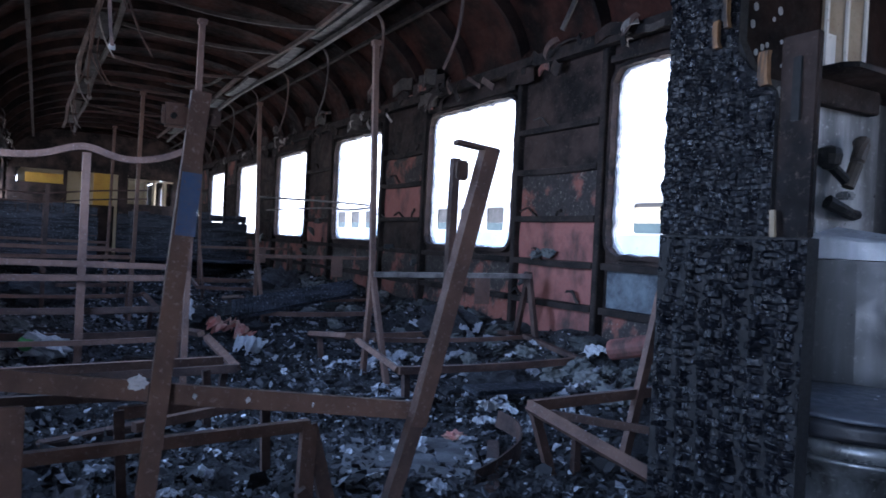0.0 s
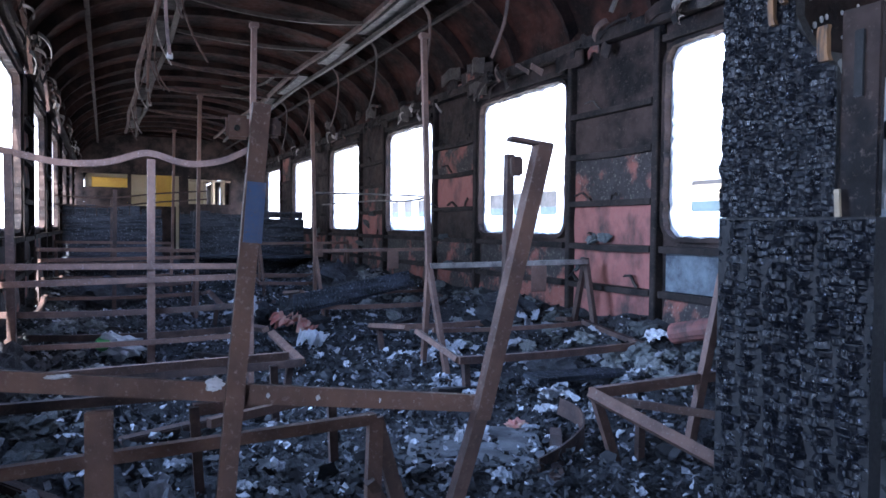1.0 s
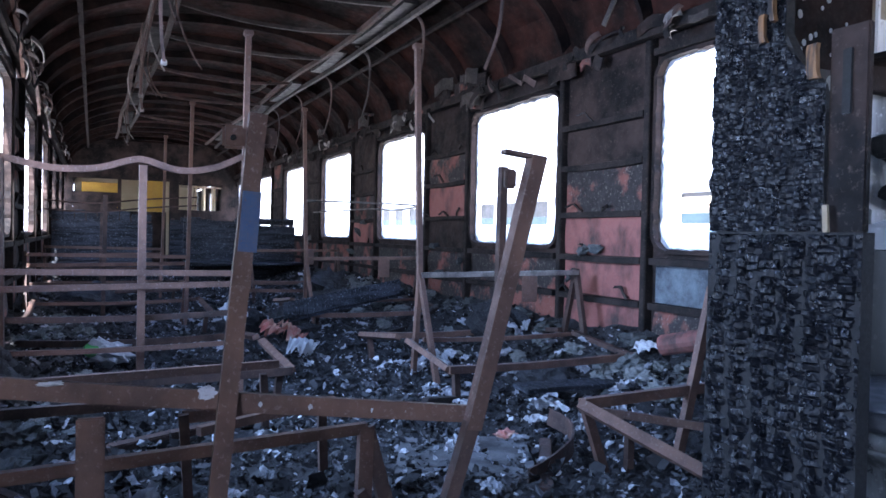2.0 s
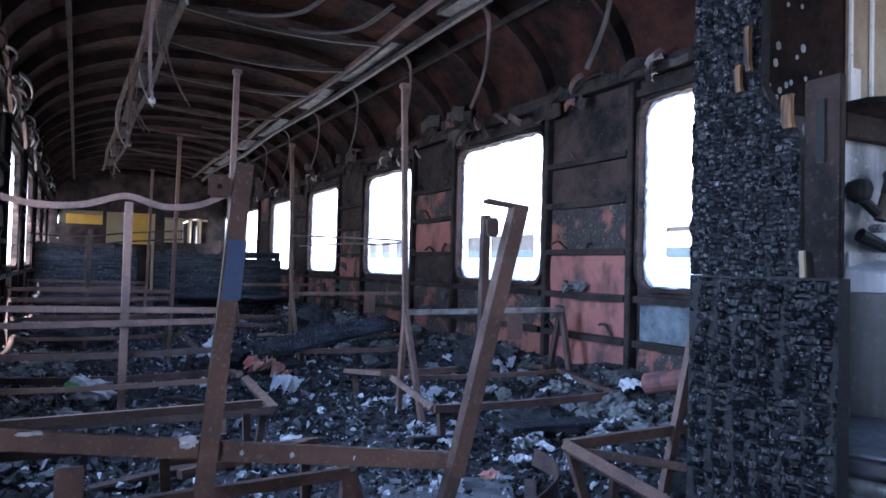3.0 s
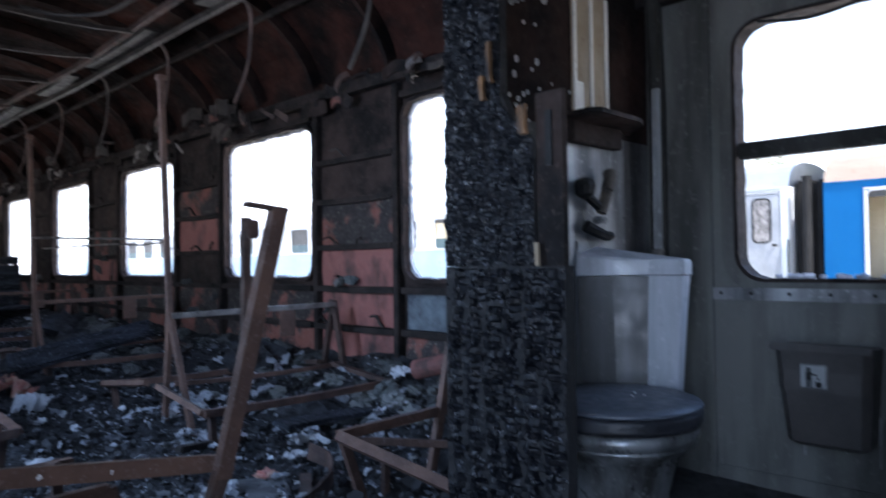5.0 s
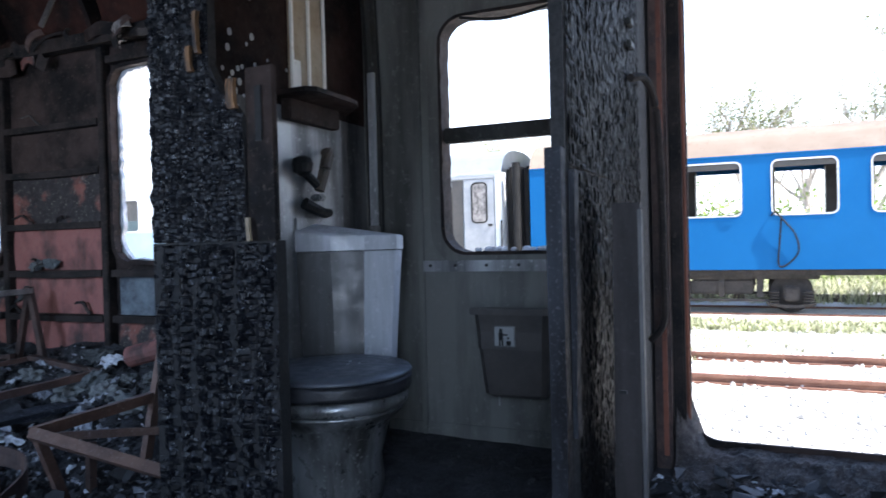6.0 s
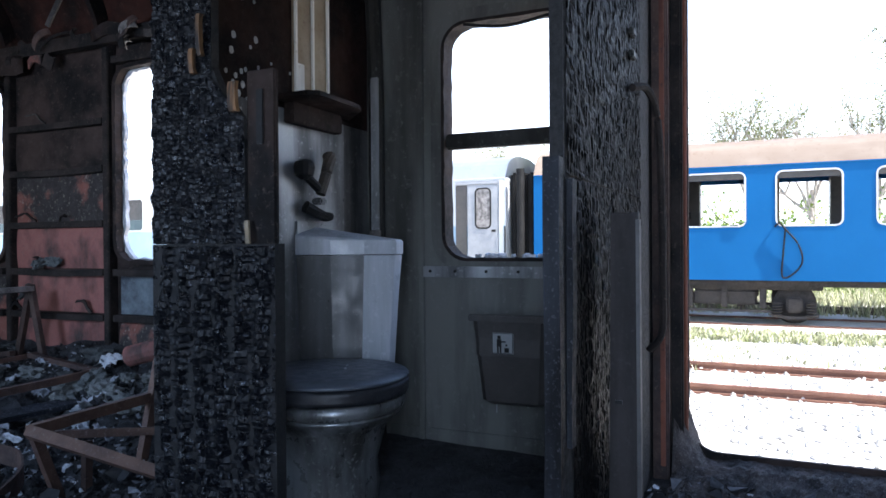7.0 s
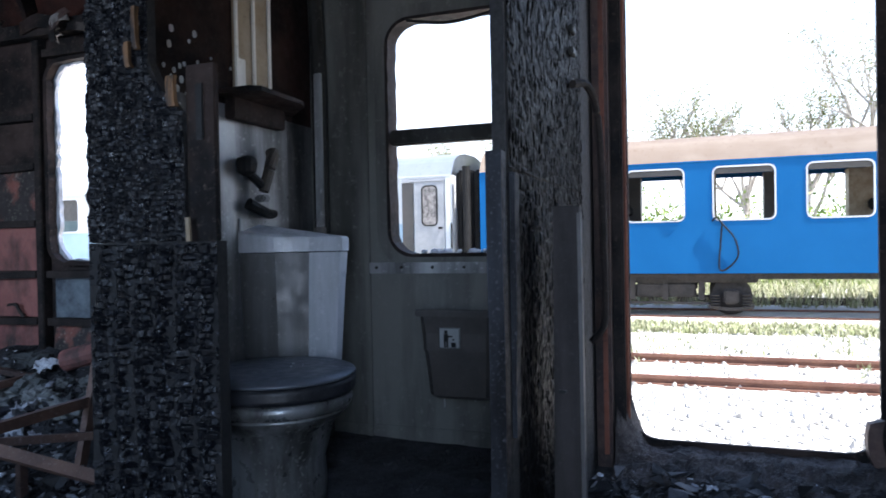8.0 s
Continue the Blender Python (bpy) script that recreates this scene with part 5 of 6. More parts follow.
def crumpled(r, seed, flat=0.35):
    """A crumpled sheet with folds."""
    g = random.Random(seed)
    bm = bmesh.new()
    n = 10
    a = g.uniform(0.45, 1.0)
    top, low = [], []
    for j in range(n):
        rt, rl = [], []
        for i in range(n):
            u, v = 2 * i / (n - 1) - 1, 2 * j / (n - 1) - 1
            if max(abs(u), abs(v)) == 1:
                u, v = u * g.uniform(0.72, 1.05), v * g.uniform(0.72, 1.05)
            z = flat * r * 1.3 * (1 - 2 * abs(noise.noise(Vector((u * 1.7 + seed, v * 1.7, seed * 0.7))))) + 0.3 * r * abs(noise.noise(Vector((u * 4, v * 4, seed))))
            p = Vector((u * r, v * r * a, z))
            rt.append(bm.verts.new(p))
            rl.append(bm.verts.new(p - Vector((0, 0, 0.002))))
        top.append(rt)
        low.append(rl)
    for j in range(n - 1):
        for i in range(n - 1):
            bm.faces.new((top[j][i], top[j][i + 1], top[j + 1][i + 1], top[j + 1][i]))
            bm.faces.new((low[j][i], low[j + 1][i], low[j + 1][i + 1], low[j][i + 1]))
    rim = [(0, i) for i in range(n)] + [(j, n - 1) for j in range(1, n)] + [(n - 1, i) for i in range(n - 2, -1, -1)] + [(j, 0) for j in range(n - 2, 0, -1)]
    for p, q in zip(rim, rim[1:] + rim[:1]):
        bm.faces.new((top[q[0]][q[1]], top[p[0]][p[1]], low[p[0]][p[1]], low[q[0]][q[1]]))
    return bm


papers = [mesh_object("paper_scrap", crumpled(1.0, 40 + k), M_PAPER) for k in range(6)]
lumps = [mesh_object("upholstery_clump", clump(1.0, 60 + k), M_FOAM) for k in range(5)]
g = random.Random(77)


def lay(src, x, y, size, lift, label, category, group, tilt=0.35):
    o = src.copy()
    scene.collection.objects.link(o)
    o.matrix_basis = Matrix.LocRotScale((x, y, FL + pile(x, y) + lift), Euler((g.gauss(0, tilt), g.gauss(0, tilt), g.uniform(0, 6.3))), (size,) * 3)
    return tagged(o, label, category, group)


for k in range(300):
    x, y = g.uniform(XL + 0.1, XR - 0.1), 1.35 + 6.2 * g.random() ** 1.4
    if k < 64:
        x, y = g.gauss(1.55, 0.3), g.uniform(1.9, 3.6)
    if not (XL + 0.08 < x < XR - 0.08):
        continue
    lay(papers[k % 6], x, y, g.choice((0.014, 0.02, 0.025, 0.032, 0.045)) * (1.35 if k < 64 else 1.0), 0.025, "crumpled grey-white ash-covered paper scrap on the debris", "paper scrap", "paper scraps in the debris")
for k in range(190):
    y = 1.5 + 6.5 * g.random() ** 1.2
    x = XR - abs(g.gauss(0.0, 0.22)) - 0.05 if k % 4 else XL + abs(g.gauss(0, 0.18)) + 0.05
    lay(lumps[k % 5], x, y, g.uniform(0.02, 0.06), 0.012, "ragged grey lump of burnt upholstery against the wall", "upholstery", "burnt upholstery lumps")
for k in range(10):
    y = (3.05, 3.15, 3.25, 4.6, 5.0, 6.8, 7.0, 4.9, 8.6, 6.6)[k]
    o = lumps[k % 5].copy()
    scene.collection.objects.link(o)
    o.matrix_basis = Matrix.LocRotScale((XR + 0.01, y, (0.93, 0.92, 0.78, 0.8, 0.9, 1.0, 0.8, 0.7, 0.9, 1.1)[k]), Euler((k, k * 2, k * 3)), (0.02, 0.05, 0.04))
    tagged(o, "scrap of burnt lining stuck on a wall rib", "upholstery", "burnt upholstery lumps")
for p in papers + lumps:
    bpy.data.objects.remove(p)
# a few things that stand out in the debris
def special(name, bm, mat, x, y, dz, label, category, rot=(0, 0, 0)):
    o = solid(name, bm, mat, label, category)
    o.matrix_basis = Matrix.LocRotScale((x, y, FL + pile(x, y) + dz), Euler(rot), None)
    return o


special("white_cloth", crumpled(0.065, 5, 0.9), M_CLOTH, 0.98, 3.75, 0.03, "crumpled whitish cloth on the debris", "cloth", (0.2, 0.1, 0.5))
special("white_bag", clump(0.06, 9, 0.9), M_CLOTH, 0.74, 4.3, 0.22, "crumpled white plastic bag on a pile", "bag", (0.4, 0.3, 0.2))
special("red_wrapper", crumpled(0.1, 14, 0.7), M_RED, 0.9, 4.2, 0.06, "faded red and beige wrapper", "wrapper", (0.6, 0.2, 0.9))
special("red_wrapper", crumpled(0.075, 15, 0.7), M_RED, 1.05, 4.25, 0.05, "faded red and beige wrapper", "wrapper", (0.5, -0.3, 2.0))
special("green_cap", lathe([(0.03, 0), (0.034, 0.02), (0.03, 0.035)], 0, 0, 14), M_GREEN, -0.02, 3.7, 0.1, "green plastic cap in the debris", "cap", (0.8, 0.4, 0))
special("white_bag", clump(0.09, 19, 0.6), M_CLOTH, 0.06, 3.75, 0.1, "crumpled white plastic bag on a pile", "bag", (0.1, 0.3, 1.2))
special("plastic_sheet", crumpled(0.06, 23, 0.9), M_PAPER, 0.08, 1.75, 0.05, "crumpled translucent grey plastic sheet", "sheet", (0.15, 0.0, 0.3))
special("brick_fragment", clump(0.035, 3.3, 0.5), M_RED, 1.28, 2.12, 0.03, "reddish fragment lying in the debris", "fragment", (0.1, 0.1, 0.3))
special("red_pipe", tube([(-0.16, 0, 0), (0.0, 0, 0.0), (0.16, 0, 0)], 0.045, 14), M_REDPANEL, 2.22, 2.2, 0.14, "red painted pipe lying along the wall", "pipe", (0, 0.25, 1.75))
special("charred_board", bx((-0.35, -0.05, -0.01), (0.35, 0.05, 0.01), 0.004), M_BURNTPLANK, 1.85, 2.45, 0.07, "charred board lying across the seat pans", "board", (0.1, 0.05, 0.15))
for k in range(16):
    x, y = g.uniform(-0.4, 2.2), g.uniform(1.8, 7.5)
    special("charred_batten", bx((-g.uniform(0.15, 0.4), -0.02, -0.012), (g.uniform(0.15, 0.4), 0.02, 0.012), 0.004), g.choice((M_BURNTPLANK, M_RUSTDARK, M_BATTEN)), x, y, 0.03, "charred batten lying in the debris", "batten", (g.gauss(0, 0.1), g.gauss(0, 0.15), g.uniform(0, 3.1)))
for x, y, r, sq in ((-0.32, 2.75, 0.1, 0.8), (-0.34, 3.0, 0.09, 0.9), (1.12, 4.55, 0.16, 0.9), (0.85, 4.7, 0.14, 0.7), (1.9, 2.75, 0.12, 0.5), (2.1, 3.6, 0.15, 0.8), (1.7, 5.6, 0.2, 0.7), (0.0, 5.9, 0.2, 0.6), (2.0, 6.6, 0.2, 0.8)):
    special("burnt_cushion", clump(r, x * 7 + y, sq), M_DEBRIS, x, y, 0.03, "black collapsed heap of burnt seat cushion", "cushion", (0.2, 0.1, x * 3))
# melted threshold of the side door
bm = bmesh.new()
rows = []
for j in range(110):
    y = 0.14 - 0.82 * j / 109
    e = 0.3 * max(0, (y - 0.045) / 0.09) ** 1.4
    row = []
    for i in range(30):
        f = i / 29
        x = XR - 0.24 + 0.33 * f
        lump = noise.fractal(Vector((x * 17, y * 17, 0.4)), 0.8, 2.1, 5)
        z = 0.062 * min(1.0, f * 1.6) ** 1.2 + e * max(0.0, f * 2 - 1) + (0.016 * lump + 0.006 * noise.noise(Vector((x * 60, y * 60, 1.0)))) * (1.5 - f) if f < 0.97 else -0.12
        row.append(bm.verts.new((x, y, FL + z)))
    rows.append(row)
for r, q in zip(rows, rows[1:]):
    for i in range(29):
        bm.faces.new((r[i], q[i], q[i + 1], r[i + 1]))
bmesh.ops.recalc_face_normals(bm, faces=bm.faces)
solid("door_threshold", bm, M_THRESH, "melted and torn threshold of the side door", "threshold", kind="structure")

# ---- outside ----
GZ = -0.62
bm = bmesh.new()
ring = []
for r in (0, 6, 12, 20, 40, 90, 250, 900, 2600):
    ring.append([bm.verts.new((3 + r * math.cos(2 * math.pi * k / 48), 5 + r * math.sin(2 * math.pi * k / 48), GZ)) for k in range(48)] if r else [bm.verts.new((3, 5, GZ))] * 48)
for a, b in zip(ring, ring[1:]):
    for k in range(48):
        f = [a[k], b[k], b[(k + 1) % 48], a[(k + 1) % 48]]
        bm.faces.new(list(dict.fromkeys(f)))
ground = solid("ground", bm, M_GRAVEL, "pale dusty ballast and dry soil of the rail yard", kind="structure")


def stones(n, xr, yr, seed):
    g = random.Random(seed)
    vs, fs = [], []
    for _ in range(n):
        x, y = g.uniform(*xr), g.uniform(*yr)
        r = g.uniform(0.02, 0.05)
        k = len(vs)
        for dx, dy, dz in ((1, 0, 0), (0, 1, 0), (-1, 0, 0), (0, -1, 0), (0, 0, 0.9), (0.2, 0.1, -0.5)):
            vs.append((x + dx * r * g.uniform(0.6, 1.3), y + dy * r * g.uniform(0.6, 1.3), GZ + 0.01 + dz * r * g.uniform(0.6, 1.2)))
        for i in range(4):
            fs.append((k + i, k + (i + 1) % 4, k + 4))
            fs.append((k + (i + 1) % 4, k + i, k + 5))
    return vs, fs


flake_object("ballast", stones(9000, (3.4, 13.2), (-6, 8), 51), M_STONE, "loose pale ballast stones", "ballast")


def grass(n, xr, yr, h, seed):
    g = random.Random(seed)
    vs, fs = [], []
    for _ in range(n):
        x, y = g.uniform(*xr), g.uniform(*yr)
        if noise.noise(Vector((x * 0.6, y * 0.5, seed))) < -0.25:
            continue
        for _ in range(4):
            a, l, w = g.uniform(0, 6.28), h * g.uniform(0.4, 1.2), g.uniform(0.006, 0.014)
            d = Vector((math.cos(a), math.sin(a), 0))
            s = Vector((-d.y, d.x, 0)) * w
            p = Vector((x + g.gauss(0, 0.03), y + g.gauss(0, 0.03), GZ))
            k = len(vs)
            m, t = p + d * l * 0.25 + Vector((0, 0, l * 0.6)), p + d * l * 0.6 + Vector((0, 0, l))
            vs += [p - s, p + s, m + s * 0.7, m - s * 0.7, t]
            fs += [(k, k + 1, k + 2, k + 3), (k + 3, k + 2, k + 4)]
    return vs, fs


flake_object("grass_strip", grass(5200, (12.5, 13.9), (-7, 9), 0.13, 5), M_GRASS, "strip of spring grass beside the far track", "grass")
flake_object("sparse_grass", grass(1100, (8.9, 12.6), (-7, 9), 0.1, 6), M_GRASS, "thin dry grass between the rails", "grass")
flake_object("meadow_grass", grass(9000, (17.5, 27), (-18, 4), 0.38, 8), M_GRASS, "tall pale meadow grass behind the coaches", "grass")

# tracks
for xt, zt in ((8.87, GZ), (15.9, GZ - 0.07)):
    for x in (xt - 0.75, xt + 0.75):
        b = bmesh.new()
        box(b, (x - 0.065, -60, zt + 0.005), (x + 0.065, 70, zt + 0.025))
        box(b, (x - 0.012, -60, zt + 0.025), (x + 0.012, 70, zt + 0.07))
        box(b, (x - 0.035, -60, zt + 0.07), (x + 0.035, 70, zt + 0.11), 0.006)
        solid("rail", b, M_RAIL, "rusty rail half sunk in pale ballast", "rail", group="rails of the yard tracks")
sleeper = None
for k in range(40):
    for xt in (8.87,):
        y = -7 + 0.62 * k
        if sleeper is None:
            sleeper = solid("sleeper", bx((-1.2, -0.11, -0.08), (1.2, 0.11, 0.012), 0.01), M_GRAVEL, "dusty sleeper under the rails", "sleeper", group="sleepers")
            sleeper.matrix_basis = Matrix.Translation((xt, y, GZ))
        else:
            copy_thing(sleeper, Matrix.Translation((xt, y, GZ)))
bank = solid("low_bank", bx((18.2, -20, GZ - 0.1), (18.6, 3, GZ + 0.16), 0.05), M_BOGIE, "low dark kerb behind the blue coach", "kerb")


def coach_body(name, y0, y1, x0, wins, m_low, m_high, m_roof, label, z_bot, z_eave, z_top, band=None, doors=()):
    """A passenger coach standing parallel to ours: two sides with windows, ends, roof, floor, bogies."""
    W = 2.8
    c = thing(name, x0 + W / 2, (y0 + y1) / 2, GZ, label, "coach")
    for x, xo, lab in ((x0, x0 + 0.05, "side"), (x0 + W - 0.05, x0 + W, "far side")):
        holes = [w for w in wins]
        s = part("side_wall", holed_wall(y0, y1, z_bot, z_eave, holes, x, xo, 0.1, 4), m_high, c)
        if band and lab == "side":
            part("lower_band", bx((x - 0.004, y0, z_bot), (x - 0.001, y1, band)), m_low, s, "pale blue lower band")
        for a, b_, za, zb in holes:
            if lab == "side":
                w = part("window", frame_ring(a + 0.004, b_ - 0.004, za + 0.004, zb - 0.004, 0.1, 0.03, x - 0.012, x + 0.02, 0, 4), M_COACHWHITE, c, "white-rimmed empty window")
                if m_high is M_COACHWHITE:
                    part("blind", bx((x + 0.06, a - 0.1, za + 0.3), (x + 0.065, b_ + 0.1, zb + 0.05)), M_CREAM if a < 16 else M_COACHSHADE, w, "cream or dark blind")
                    part("inner_panel", bx((x + 0.06, a - 0.1, za - 0.05), (x + 0.065, b_ + 0.1, za + 0.299)), M_TEAL, w, "dark teal inner panel")
                # dark strip behind the window head, put in for the shade inside
                part("inner_shade", bx((x + 0.05, a - 0.2, zb - 0.12), (x + 0.08, b_ + 0.2, zb + 0.1)), M_COACHSHADE, w)
    b = bmesh.new()
    rings = []
    for j in range(2):
        y = (y0, y1)[j]
        ring = []
        for i in range(17):
            u = -1 + 2 * i / 16
            ring.append(b.verts.new((x0 + W / 2 + u * (W / 2 + 0.01), y, z_eave + (z_top - z_eave) * (1 - abs(u) ** 2.6) ** 0.5)))
        rings.append(ring)
    for i in range(16):
        b.faces.new((rings[0][i], rings[0][i + 1], rings[1][i + 1], rings[1][i]))
    b.faces.new(rings[0])
    b.faces.new(rings[1][::-1])
    part("roof", b, m_roof, c, "weathered beige roof" if m_roof is M_COACHROOF else "pale roof", True)
    part("gutter", bx((x0 - 0.02, y0, z_eave - 0.02), (x0 + 0.01, y1, z_eave + 0.012), 0.005), m_high, c)
    for y in (y0, y1 - 0.05):
        part("end_wall", bx((x0 + 0.051, y, z_bot), (x0 + W - 0.051, y + 0.05, z_eave)), m_high, c)
    part("floor_pan", bx((x0 + 0.06, y0 + 0.05, z_bot + 0.3), (x0 + W - 0.06, y1 - 0.05, z_bot + 0.36)), M_BOGIE, c)
    part("sole_bar", bx((x0 + 0.15, y0, z_bot - 0.12), (x0 + W - 0.15, y1, z_bot - 0.002), 0.01), M_BOGIE, c)
    return c


def bogie(parent_label, x0, yc, z_top):
    s = thing("bogie", x0 + 1.4, yc, GZ, parent_label, "bogie", "bogies under the coaches")
    zr = GZ + 0.03
    for x in (x0 + 0.35, x0 + 2.25):
        part("side_frame", bx((x - 0.06, yc - 1.75, z_top - 0.2), (x + 0.06, yc + 1.75, z_top - 0.03), 0.02), M_BOGIE, s)
        part("dropped_frame", bx((x - 0.05, yc - 0.6, z_top - 0.5), (x + 0.05, yc + 0.6, z_top - 0.201), 0.04), M_BOGIE, s)
        for dy in (-1.25, 1.25):
            b = lathe([(0.1, -0.09), (0.36, -0.07), (0.38, -0.06), (0.38, 0.05), (0.4, 0.06), (0.4, 0.07), (0.1, 0.08)], 0, 0, 24)
            w = part("wheel", b, M_BOGIE, s, "", True)
            w.matrix_basis = Matrix.Translation((x + 0.12, yc + dy, zr + 0.4)) @ Euler((0, radians(90), 0)).to_matrix().to_4x4()
            ax = part("axle_box", bx((x - 0.2, yc + dy - 0.14, zr + 0.24), (x - 0.06, yc + dy + 0.14, zr + 0.54), 0.04), M_BOGIE, s)
            for d2 in (-0.3, 0.3):
                b = bmesh.new()
                for i in range(5):
                    lathe([(0.085, 0.0), (0.1, 0.015), (0.085, 0.03)], x - 0.13, yc + dy + d2, 12, bm=b)
                    for v in b.verts[-36:]:
                        v.co.z += zr + 0.18 + i * 0.055
                part("spring", b, M_BOGIE, s)
            part("axle_bow", bar((x - 0.13, yc + dy - 0.42, zr + 0.2), (x - 0.13, yc + dy + 0.42, zr + 0.2), 0.06, 0.1, up=(1, 0, 0), bow=(0, 0, -0.06), n=8), M_BOGIE, s)
        for dy in (-0.7, 0.0, 0.65):
            part("hanger", bx((x - 0.1, yc + dy - 0.06, z_top - 0.55), (x - 0.061, yc + dy + 0.06, z_top - 0.04), 0.01), M_BOGIE, s)
        part("brake_beam", bar((x - 0.08, yc - 1.0, zr + 0.25), (x - 0.08, yc + 1.0, zr + 0.25), 0.05, 0.05), M_BOGIE, s)
    part("bolster", bx((x0 + 0.4, yc - 0.25, z_top - 0.3), (x0 + 2.2, yc + 0.25, z_top - 0.06), 0.03), M_BOGIE, s)
    return s


BX = 15.0
blue_w = [(1.4 - 1.655 * k - 1.09, 1.4 - 1.655 * k, 1.325, 2.345) for k in range(9)] + [(3.0, 3.8, 0.3, 2.28)]
coach_body("blue_coach", -16.0, 4.55, BX, blue_w, M_COACHBLUE, M_COACHBLUE, M_COACHROOF, "bright blue passenger coach with beige roof and empty windows", 0.27, 2.48, 3.1)
bogie("dusty brown bogie under the blue coach", BX, 0.7, 0.27)
light_w = [(22.0 - 1.95 * k, 23.2 - 1.95 * k, 1.47, 2.35) for k in range(-12, 8)]
light_w = [w for w in light_w if w[0] > 7.0 and w[1] < 44]
coach_body("pale_coach", 5.2, 46.0, BX, light_w, M_COACHLIGHT, M_COACHWHITE, M_COACHWHITE, "off-white and pale blue passenger coach", 0.27, 2.48, 3.06, band=1.42)
bogie("dusty brown bogie under the pale coach", BX, 8.2, 0.2)
door_b = thing("coach_doorway", BX, 3.4, 0.3, "open doorway of the blue coach with a pale frame", "doorway")
for lo, hi in (((3.805, 0.3), (3.85, 2.3)), ((2.95, 0.3), (2.995, 2.3)), ((2.95, 2.305), (3.85, 2.34))):
    part("frame_bar", bx((BX - 0.014, lo[0], lo[1]), (BX - 0.001, hi[0], hi[1]), 0.004), M_COACHWHITE, door_b)
part("inner_wall", bx((BX + 0.8, 2.7, 0.64), (BX + 0.84, 4.0, 2.4)), M_CREAM, door_b, "cream vestibule wall behind the doorway")
inside = thing("coach_lining", BX + 2.6, -4, 0.5, "brown lining boards inside the blue coach", "lining board")
for k in range(-1, 9):
    y = 1.38 - 1.655 * k
    part("board", bx((BX + 2.3, y - 0.05, 0.56), (BX + 2.74, y + 0.62, 2.4)), M_BROWNLAM if k % 2 else M_COACHSHADE, inside)
    part("fitting", lathe([(0.03, 1.5), (0.09, 1.56), (0.09, 1.68), (0.03, 1.74)], BX + 2.2, y + 0.2, 12), M_INK, inside)
cd = thing("coach_door", BX, 5.8, 0.3, "grey end door of the pale coach with an oval-cornered window", "door")
part("leaf", bx((BX - 0.03, 5.36, 0.47), (BX - 0.006, 6.1, 2.34), 0.006), M_DOORGREY, cd)
part("window", bx((BX - 0.036, 5.56, 1.38), (BX - 0.031, 5.89, 2.24), 0.002), M_STRIP, cd, "dusty grey door window")
part("window_rim", frame_ring(5.56, 5.89, 1.38, 2.24, 0.08, 0.03, BX - 0.046, BX - 0.031, 0, 4), M_RUBBER, cd, "black rubber window seal")
# flat dark panel on the wall, painting the shade of the doorway
part("door_gap", bx((BX - 0.02, 6.12, 0.4), (BX - 0.005, 6.4, 2.34)), M_COACHSHADE, cd, "dark panel put in for the shaded doorway gap")
part("door_frame", bx((BX - 0.04, 5.25, 0.4), (BX - 0.008, 5.345, 2.42), 0.006), M_COACHWHITE, cd, "pale door frame")
part("door_head", bx((BX - 0.04, 5.35, 2.35), (BX - 0.008, 6.4, 2.42), 0.006), M_DOORGREY, cd)
part("latch", bx((BX - 0.06, 5.42, 1.28), (BX - 0.031, 5.52, 1.33), 0.006), M_INK, cd, "black door latch")
part("handrail", tube([(BX - 0.06, 5.2, 0.6), (BX - 0.06, 5.2, 1.4)], 0.02, 8), M_INK, cd)
bel = thing("gangway_bellows", BX + 1.4, 4.87, 0.3, "black rubber gangway between two coaches", "bellows")
for k in range(3):
    part("fold", bx((BX + 0.25, 4.6 + 0.2 * k, 0.3), (BX + 2.5, 4.77 + 0.2 * k, 2.6), 0.05), M_RUBBER, bel)
part("roller", tube([(BX + 0.02, 4.86, 0.4), (BX + 0.02, 4.86, 1.6), (BX + 0.02, 4.86, 2.66)], 0.09, 12), M_RUBBER, bel)
loop = thing("hanging_cable", BX - 0.05, -0.45, 0.4, "dark cable loop hanging out of a window of the blue coach", "cable")
part("cable", tube(arc([(BX - 0.02, -0.22, 1.3), (BX - 0.06, -0.3, 1.36), (BX - 0.07, -0.42, 1.22), (BX - 0.06, -0.62, 0.95), (BX - 0.05, -0.68, 0.62), (BX - 0.05, -0.5, 0.38), (BX - 0.05, -0.34, 0.36), (BX - 0.05, -0.36, 0.8), (BX - 0.06, -0.4, 1.28)], 8), 0.018, 6), M_RUBBER, loop)
part("cable", tube(arc([(BX + 0.03, 1.0, 1.75), (BX + 0.0, 0.75, 1.45), (BX - 0.03, 0.5, 1.33), (BX - 0.04, 0.3, 1.4)], 8), 0.01, 6), M_RUBBER, loop)


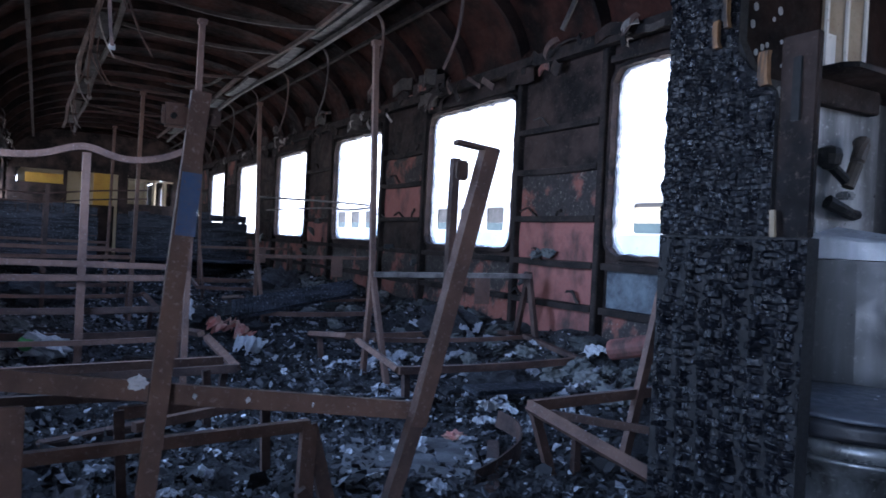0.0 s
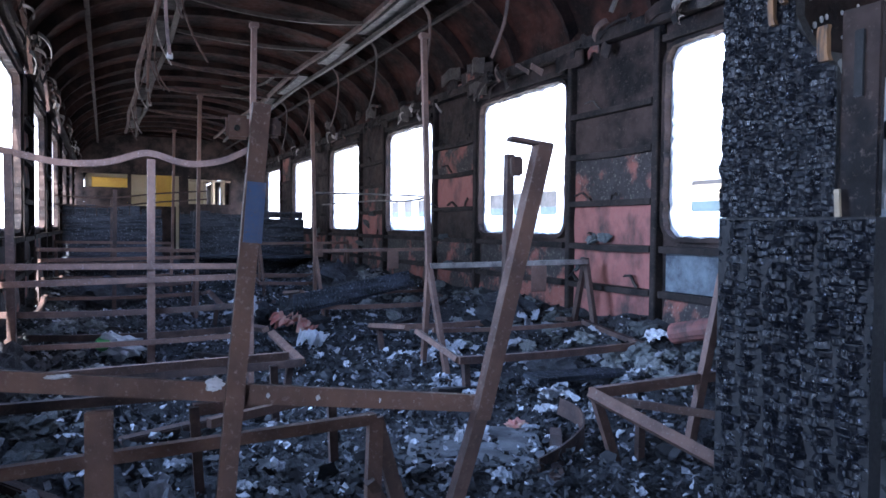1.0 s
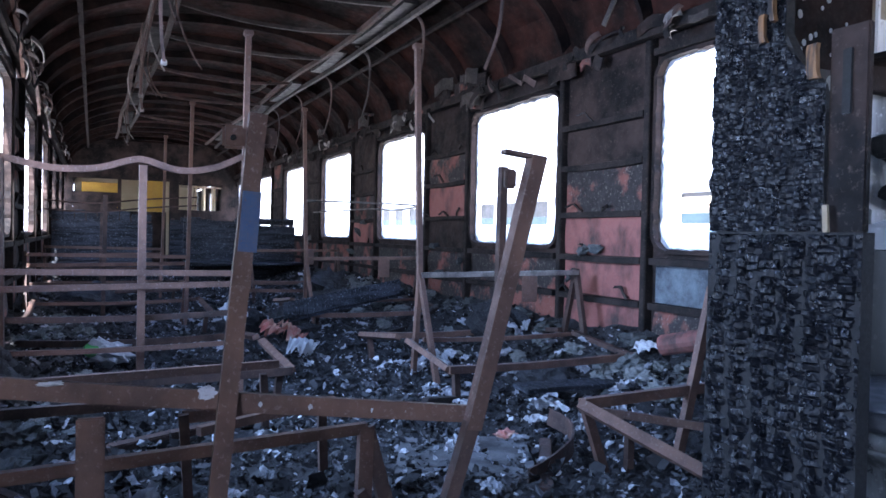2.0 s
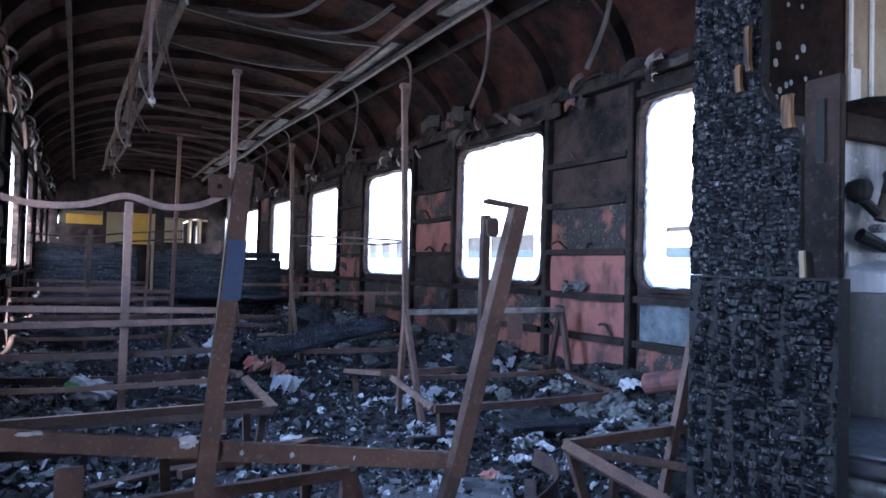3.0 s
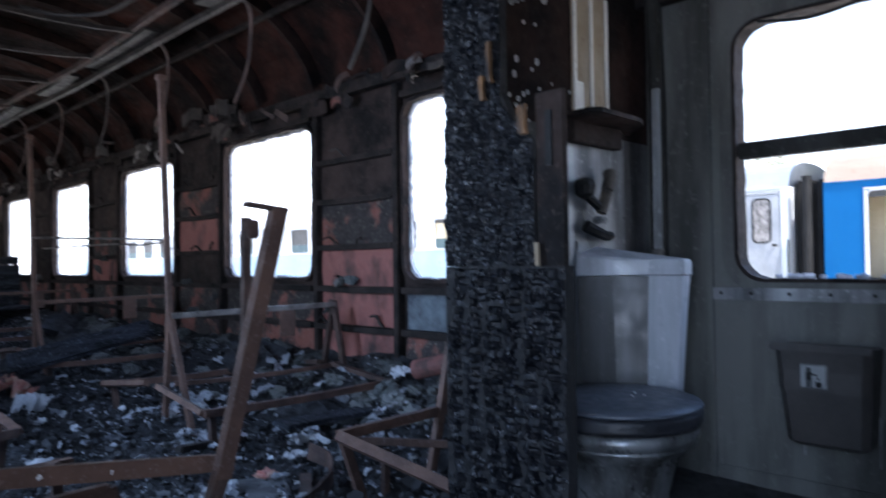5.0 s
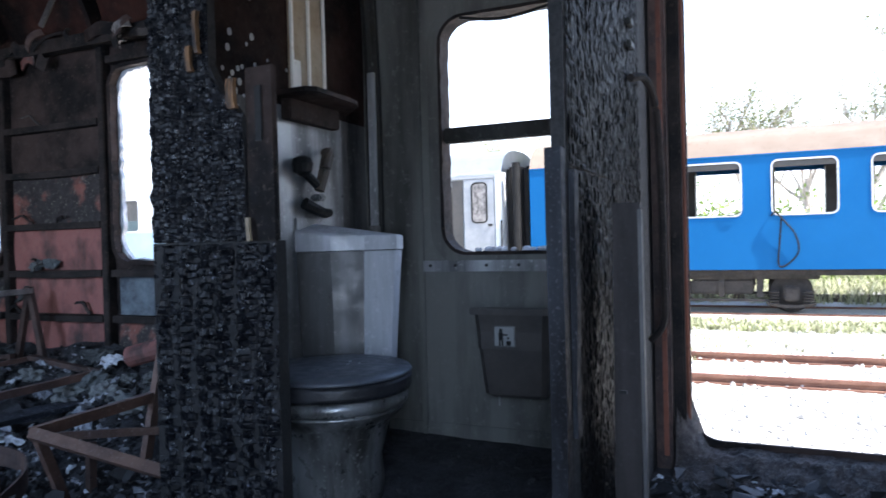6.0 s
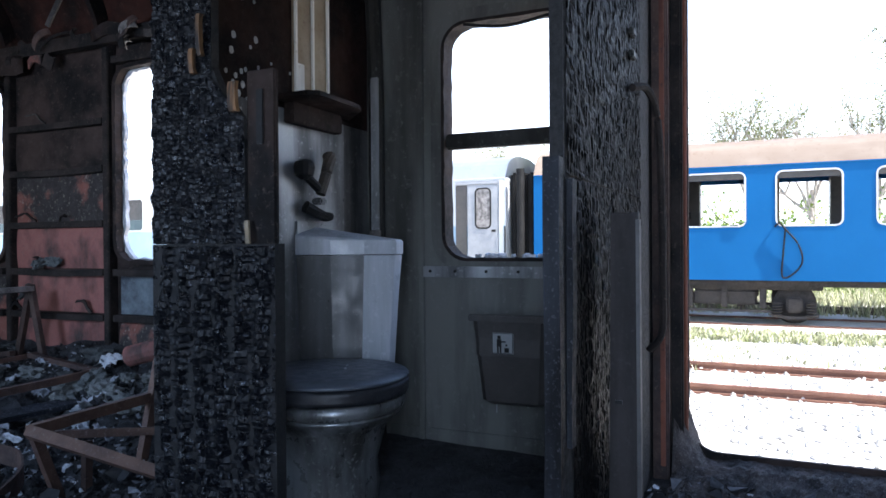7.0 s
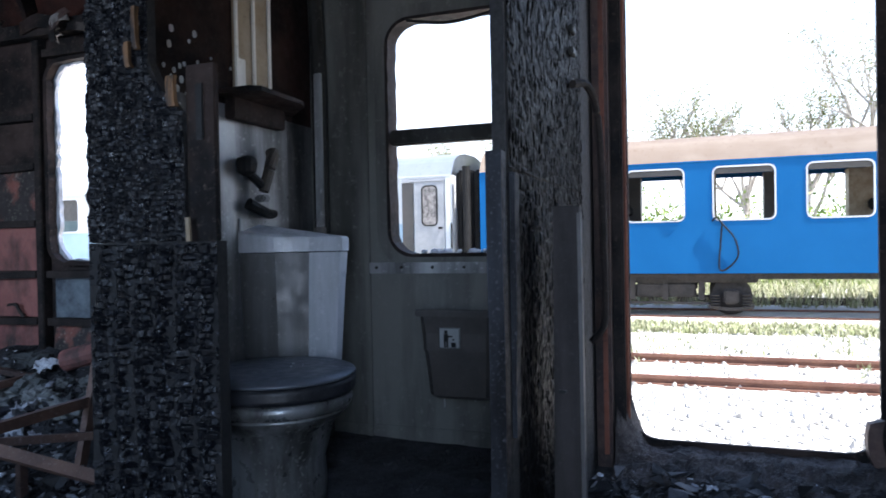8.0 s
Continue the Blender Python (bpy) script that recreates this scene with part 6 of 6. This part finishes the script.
def tree(x, y, h, seed, leaf_n, label, spread=0.35):
    """A spring tree: tapered trunk, limbs, twigs and small loose leaves."""
    g = random.Random(seed)
    t = thing("tree", x, y, GZ, label, "tree", "trees behind the yard")
    trunk, leaves_v, leaves_f = bmesh.new(), [], []
    tips = []

    def grow(p, d, l, r, depth):
        q = p + d * l
        mid = p + d * l * 0.5 + Vector((g.gauss(0, 0.04), g.gauss(0, 0.04), 0)) * l
        tube([p, mid, q], r, 5 if depth else 8, trunk, 0.6)
        if depth >= 5 or l < 0.2:
            tips.append((q, l))
            return
        if depth >= 2:
            tips.append((mid, l))
        for _ in range(g.choice((2, 3, 3)) if depth else 5):
            n = (d + Vector((g.gauss(0, 1), g.gauss(0, 1), g.gauss(0.25, 0.5))) * spread * 1.5).normalized()
            grow(p + d * l * g.uniform(0.55, 1.0), n, l * g.uniform(0.5, 0.78), r * 0.56, depth + 1)

    grow(Vector((x, y, GZ)), Vector((g.gauss(0, 0.05), g.gauss(0, 0.05), 1)).normalized(), h * 0.38, h * 0.018, 0)
    part("trunk", trunk, M_BARK, t)
    for _ in range(leaf_n * 3):
        c, l = g.choice(tips)
        p = c + Vector((g.gauss(0, 1), g.gauss(0, 1), g.gauss(0, 1))) * 0.07 * h * 0.35
        s = g.uniform(0.04, 0.085)
        rot = Euler((g.uniform(0, 6), g.uniform(0, 6), g.uniform(0, 6))).to_matrix()
        k = len(leaves_v)
        leaves_v += [p + rot @ Vector(v) * s for v in ((-1, 0, 0), (0, -0.6, 0.1), (1, 0, 0), (0, 0.6, 0.1))]
        leaves_f.append((k, k + 1, k + 2, k + 3))
    me = bpy.data.meshes.new("crown")
    me.from_pydata(leaves_v, [], leaves_f)
    me.materials.append(M_LEAF)
    o = new("crown", me)
    o.parent = t
    o.matrix_parent_inverse = Matrix.Translation(-t.location)
    return t


for k, (x, y, h, n) in enumerate(((44, 0.8, 12.5, 1500), (45, -2.2, 12.0, 300), (42, -5.4, 11.0, 900), (40, -7.5, 15.0, 900), (44, 14.0, 10.5, 1300), (46, 17, 9.5, 1000), (41, -12, 11.0, 900))):
    tree(x, y, h, 100 + k, n, "sparse spring tree with young leaves")


def bush(x, y, r, seed, n):
    g = random.Random(seed)
    vs, fs = [], []
    for _ in range(n):
        a = Vector((g.gauss(0, 1), g.gauss(0, 1), abs(g.gauss(0, 1)))).normalized() * r * g.uniform(0.35, 1.05)
        a *= 1 + 0.4 * noise.noise(a * 1.3 / r + Vector((seed, 0, 0)))
        p = Vector((x, y, GZ)) + a
        s = g.uniform(0.04, 0.09)
        rot = Euler((g.uniform(0, 6), g.uniform(0, 6), g.uniform(0, 6))).to_matrix()
        k = len(vs)
        vs += [p + rot @ Vector(v) * s for v in ((-1, 0, 0), (0, -0.6, 0.1), (1, 0, 0), (0, 0.6, 0.1))]
        fs.append((k, k + 1, k + 2, k + 3))
    return vs, fs


allv, allf = [], []
gb = random.Random(5)
for k in range(26):
    v, f = bush(gb.uniform(24, 34), -26 + 1.6 * k + gb.uniform(-1, 1), gb.uniform(2.3, 3.3), 200 + k, 4200)
    o = len(allv)
    allv += v
    allf += [tuple(i + o for i in q) for q in f]
flake_object("hedge", (allv, allf), M_HEDGE, "bright green spring bushes behind the coaches", "bushes")
# trees seen through the west windows
for k, (x, y, h, n) in enumerate(((-14, 26, 8, 2200), (-9, 34, 8, 2000), (-17, 44, 9, 2200))):
    tree(x, y, h, 300 + k, n, "spring tree beside the yard seen through the window openings")

# ---- char crust, last ----
b = crust(lambda z: 0.88, lambda z: 1.25, FL + 0.01, 0.999, (0.0032, 0.0026), (0.034, 0.0175), PX, 0.0095, 1.0, "x", 0.4, 0.5)
tagged(part("char_crust", b, M_CHAR, inner_wall, "alligatored char crust of the lower board"), kind="stuff")
b = crust(upper_lo, upper_hi, 1.006, 2.07, (0.003, 0.0026), (0.018, 0.012), PX + 0.002, 0.0055, 2.0, "x", 0.4, 0.4)
tagged(part("char_crust", b, M_CHAR, inner_wall, "finer char crust of the upper board"), kind="stuff")
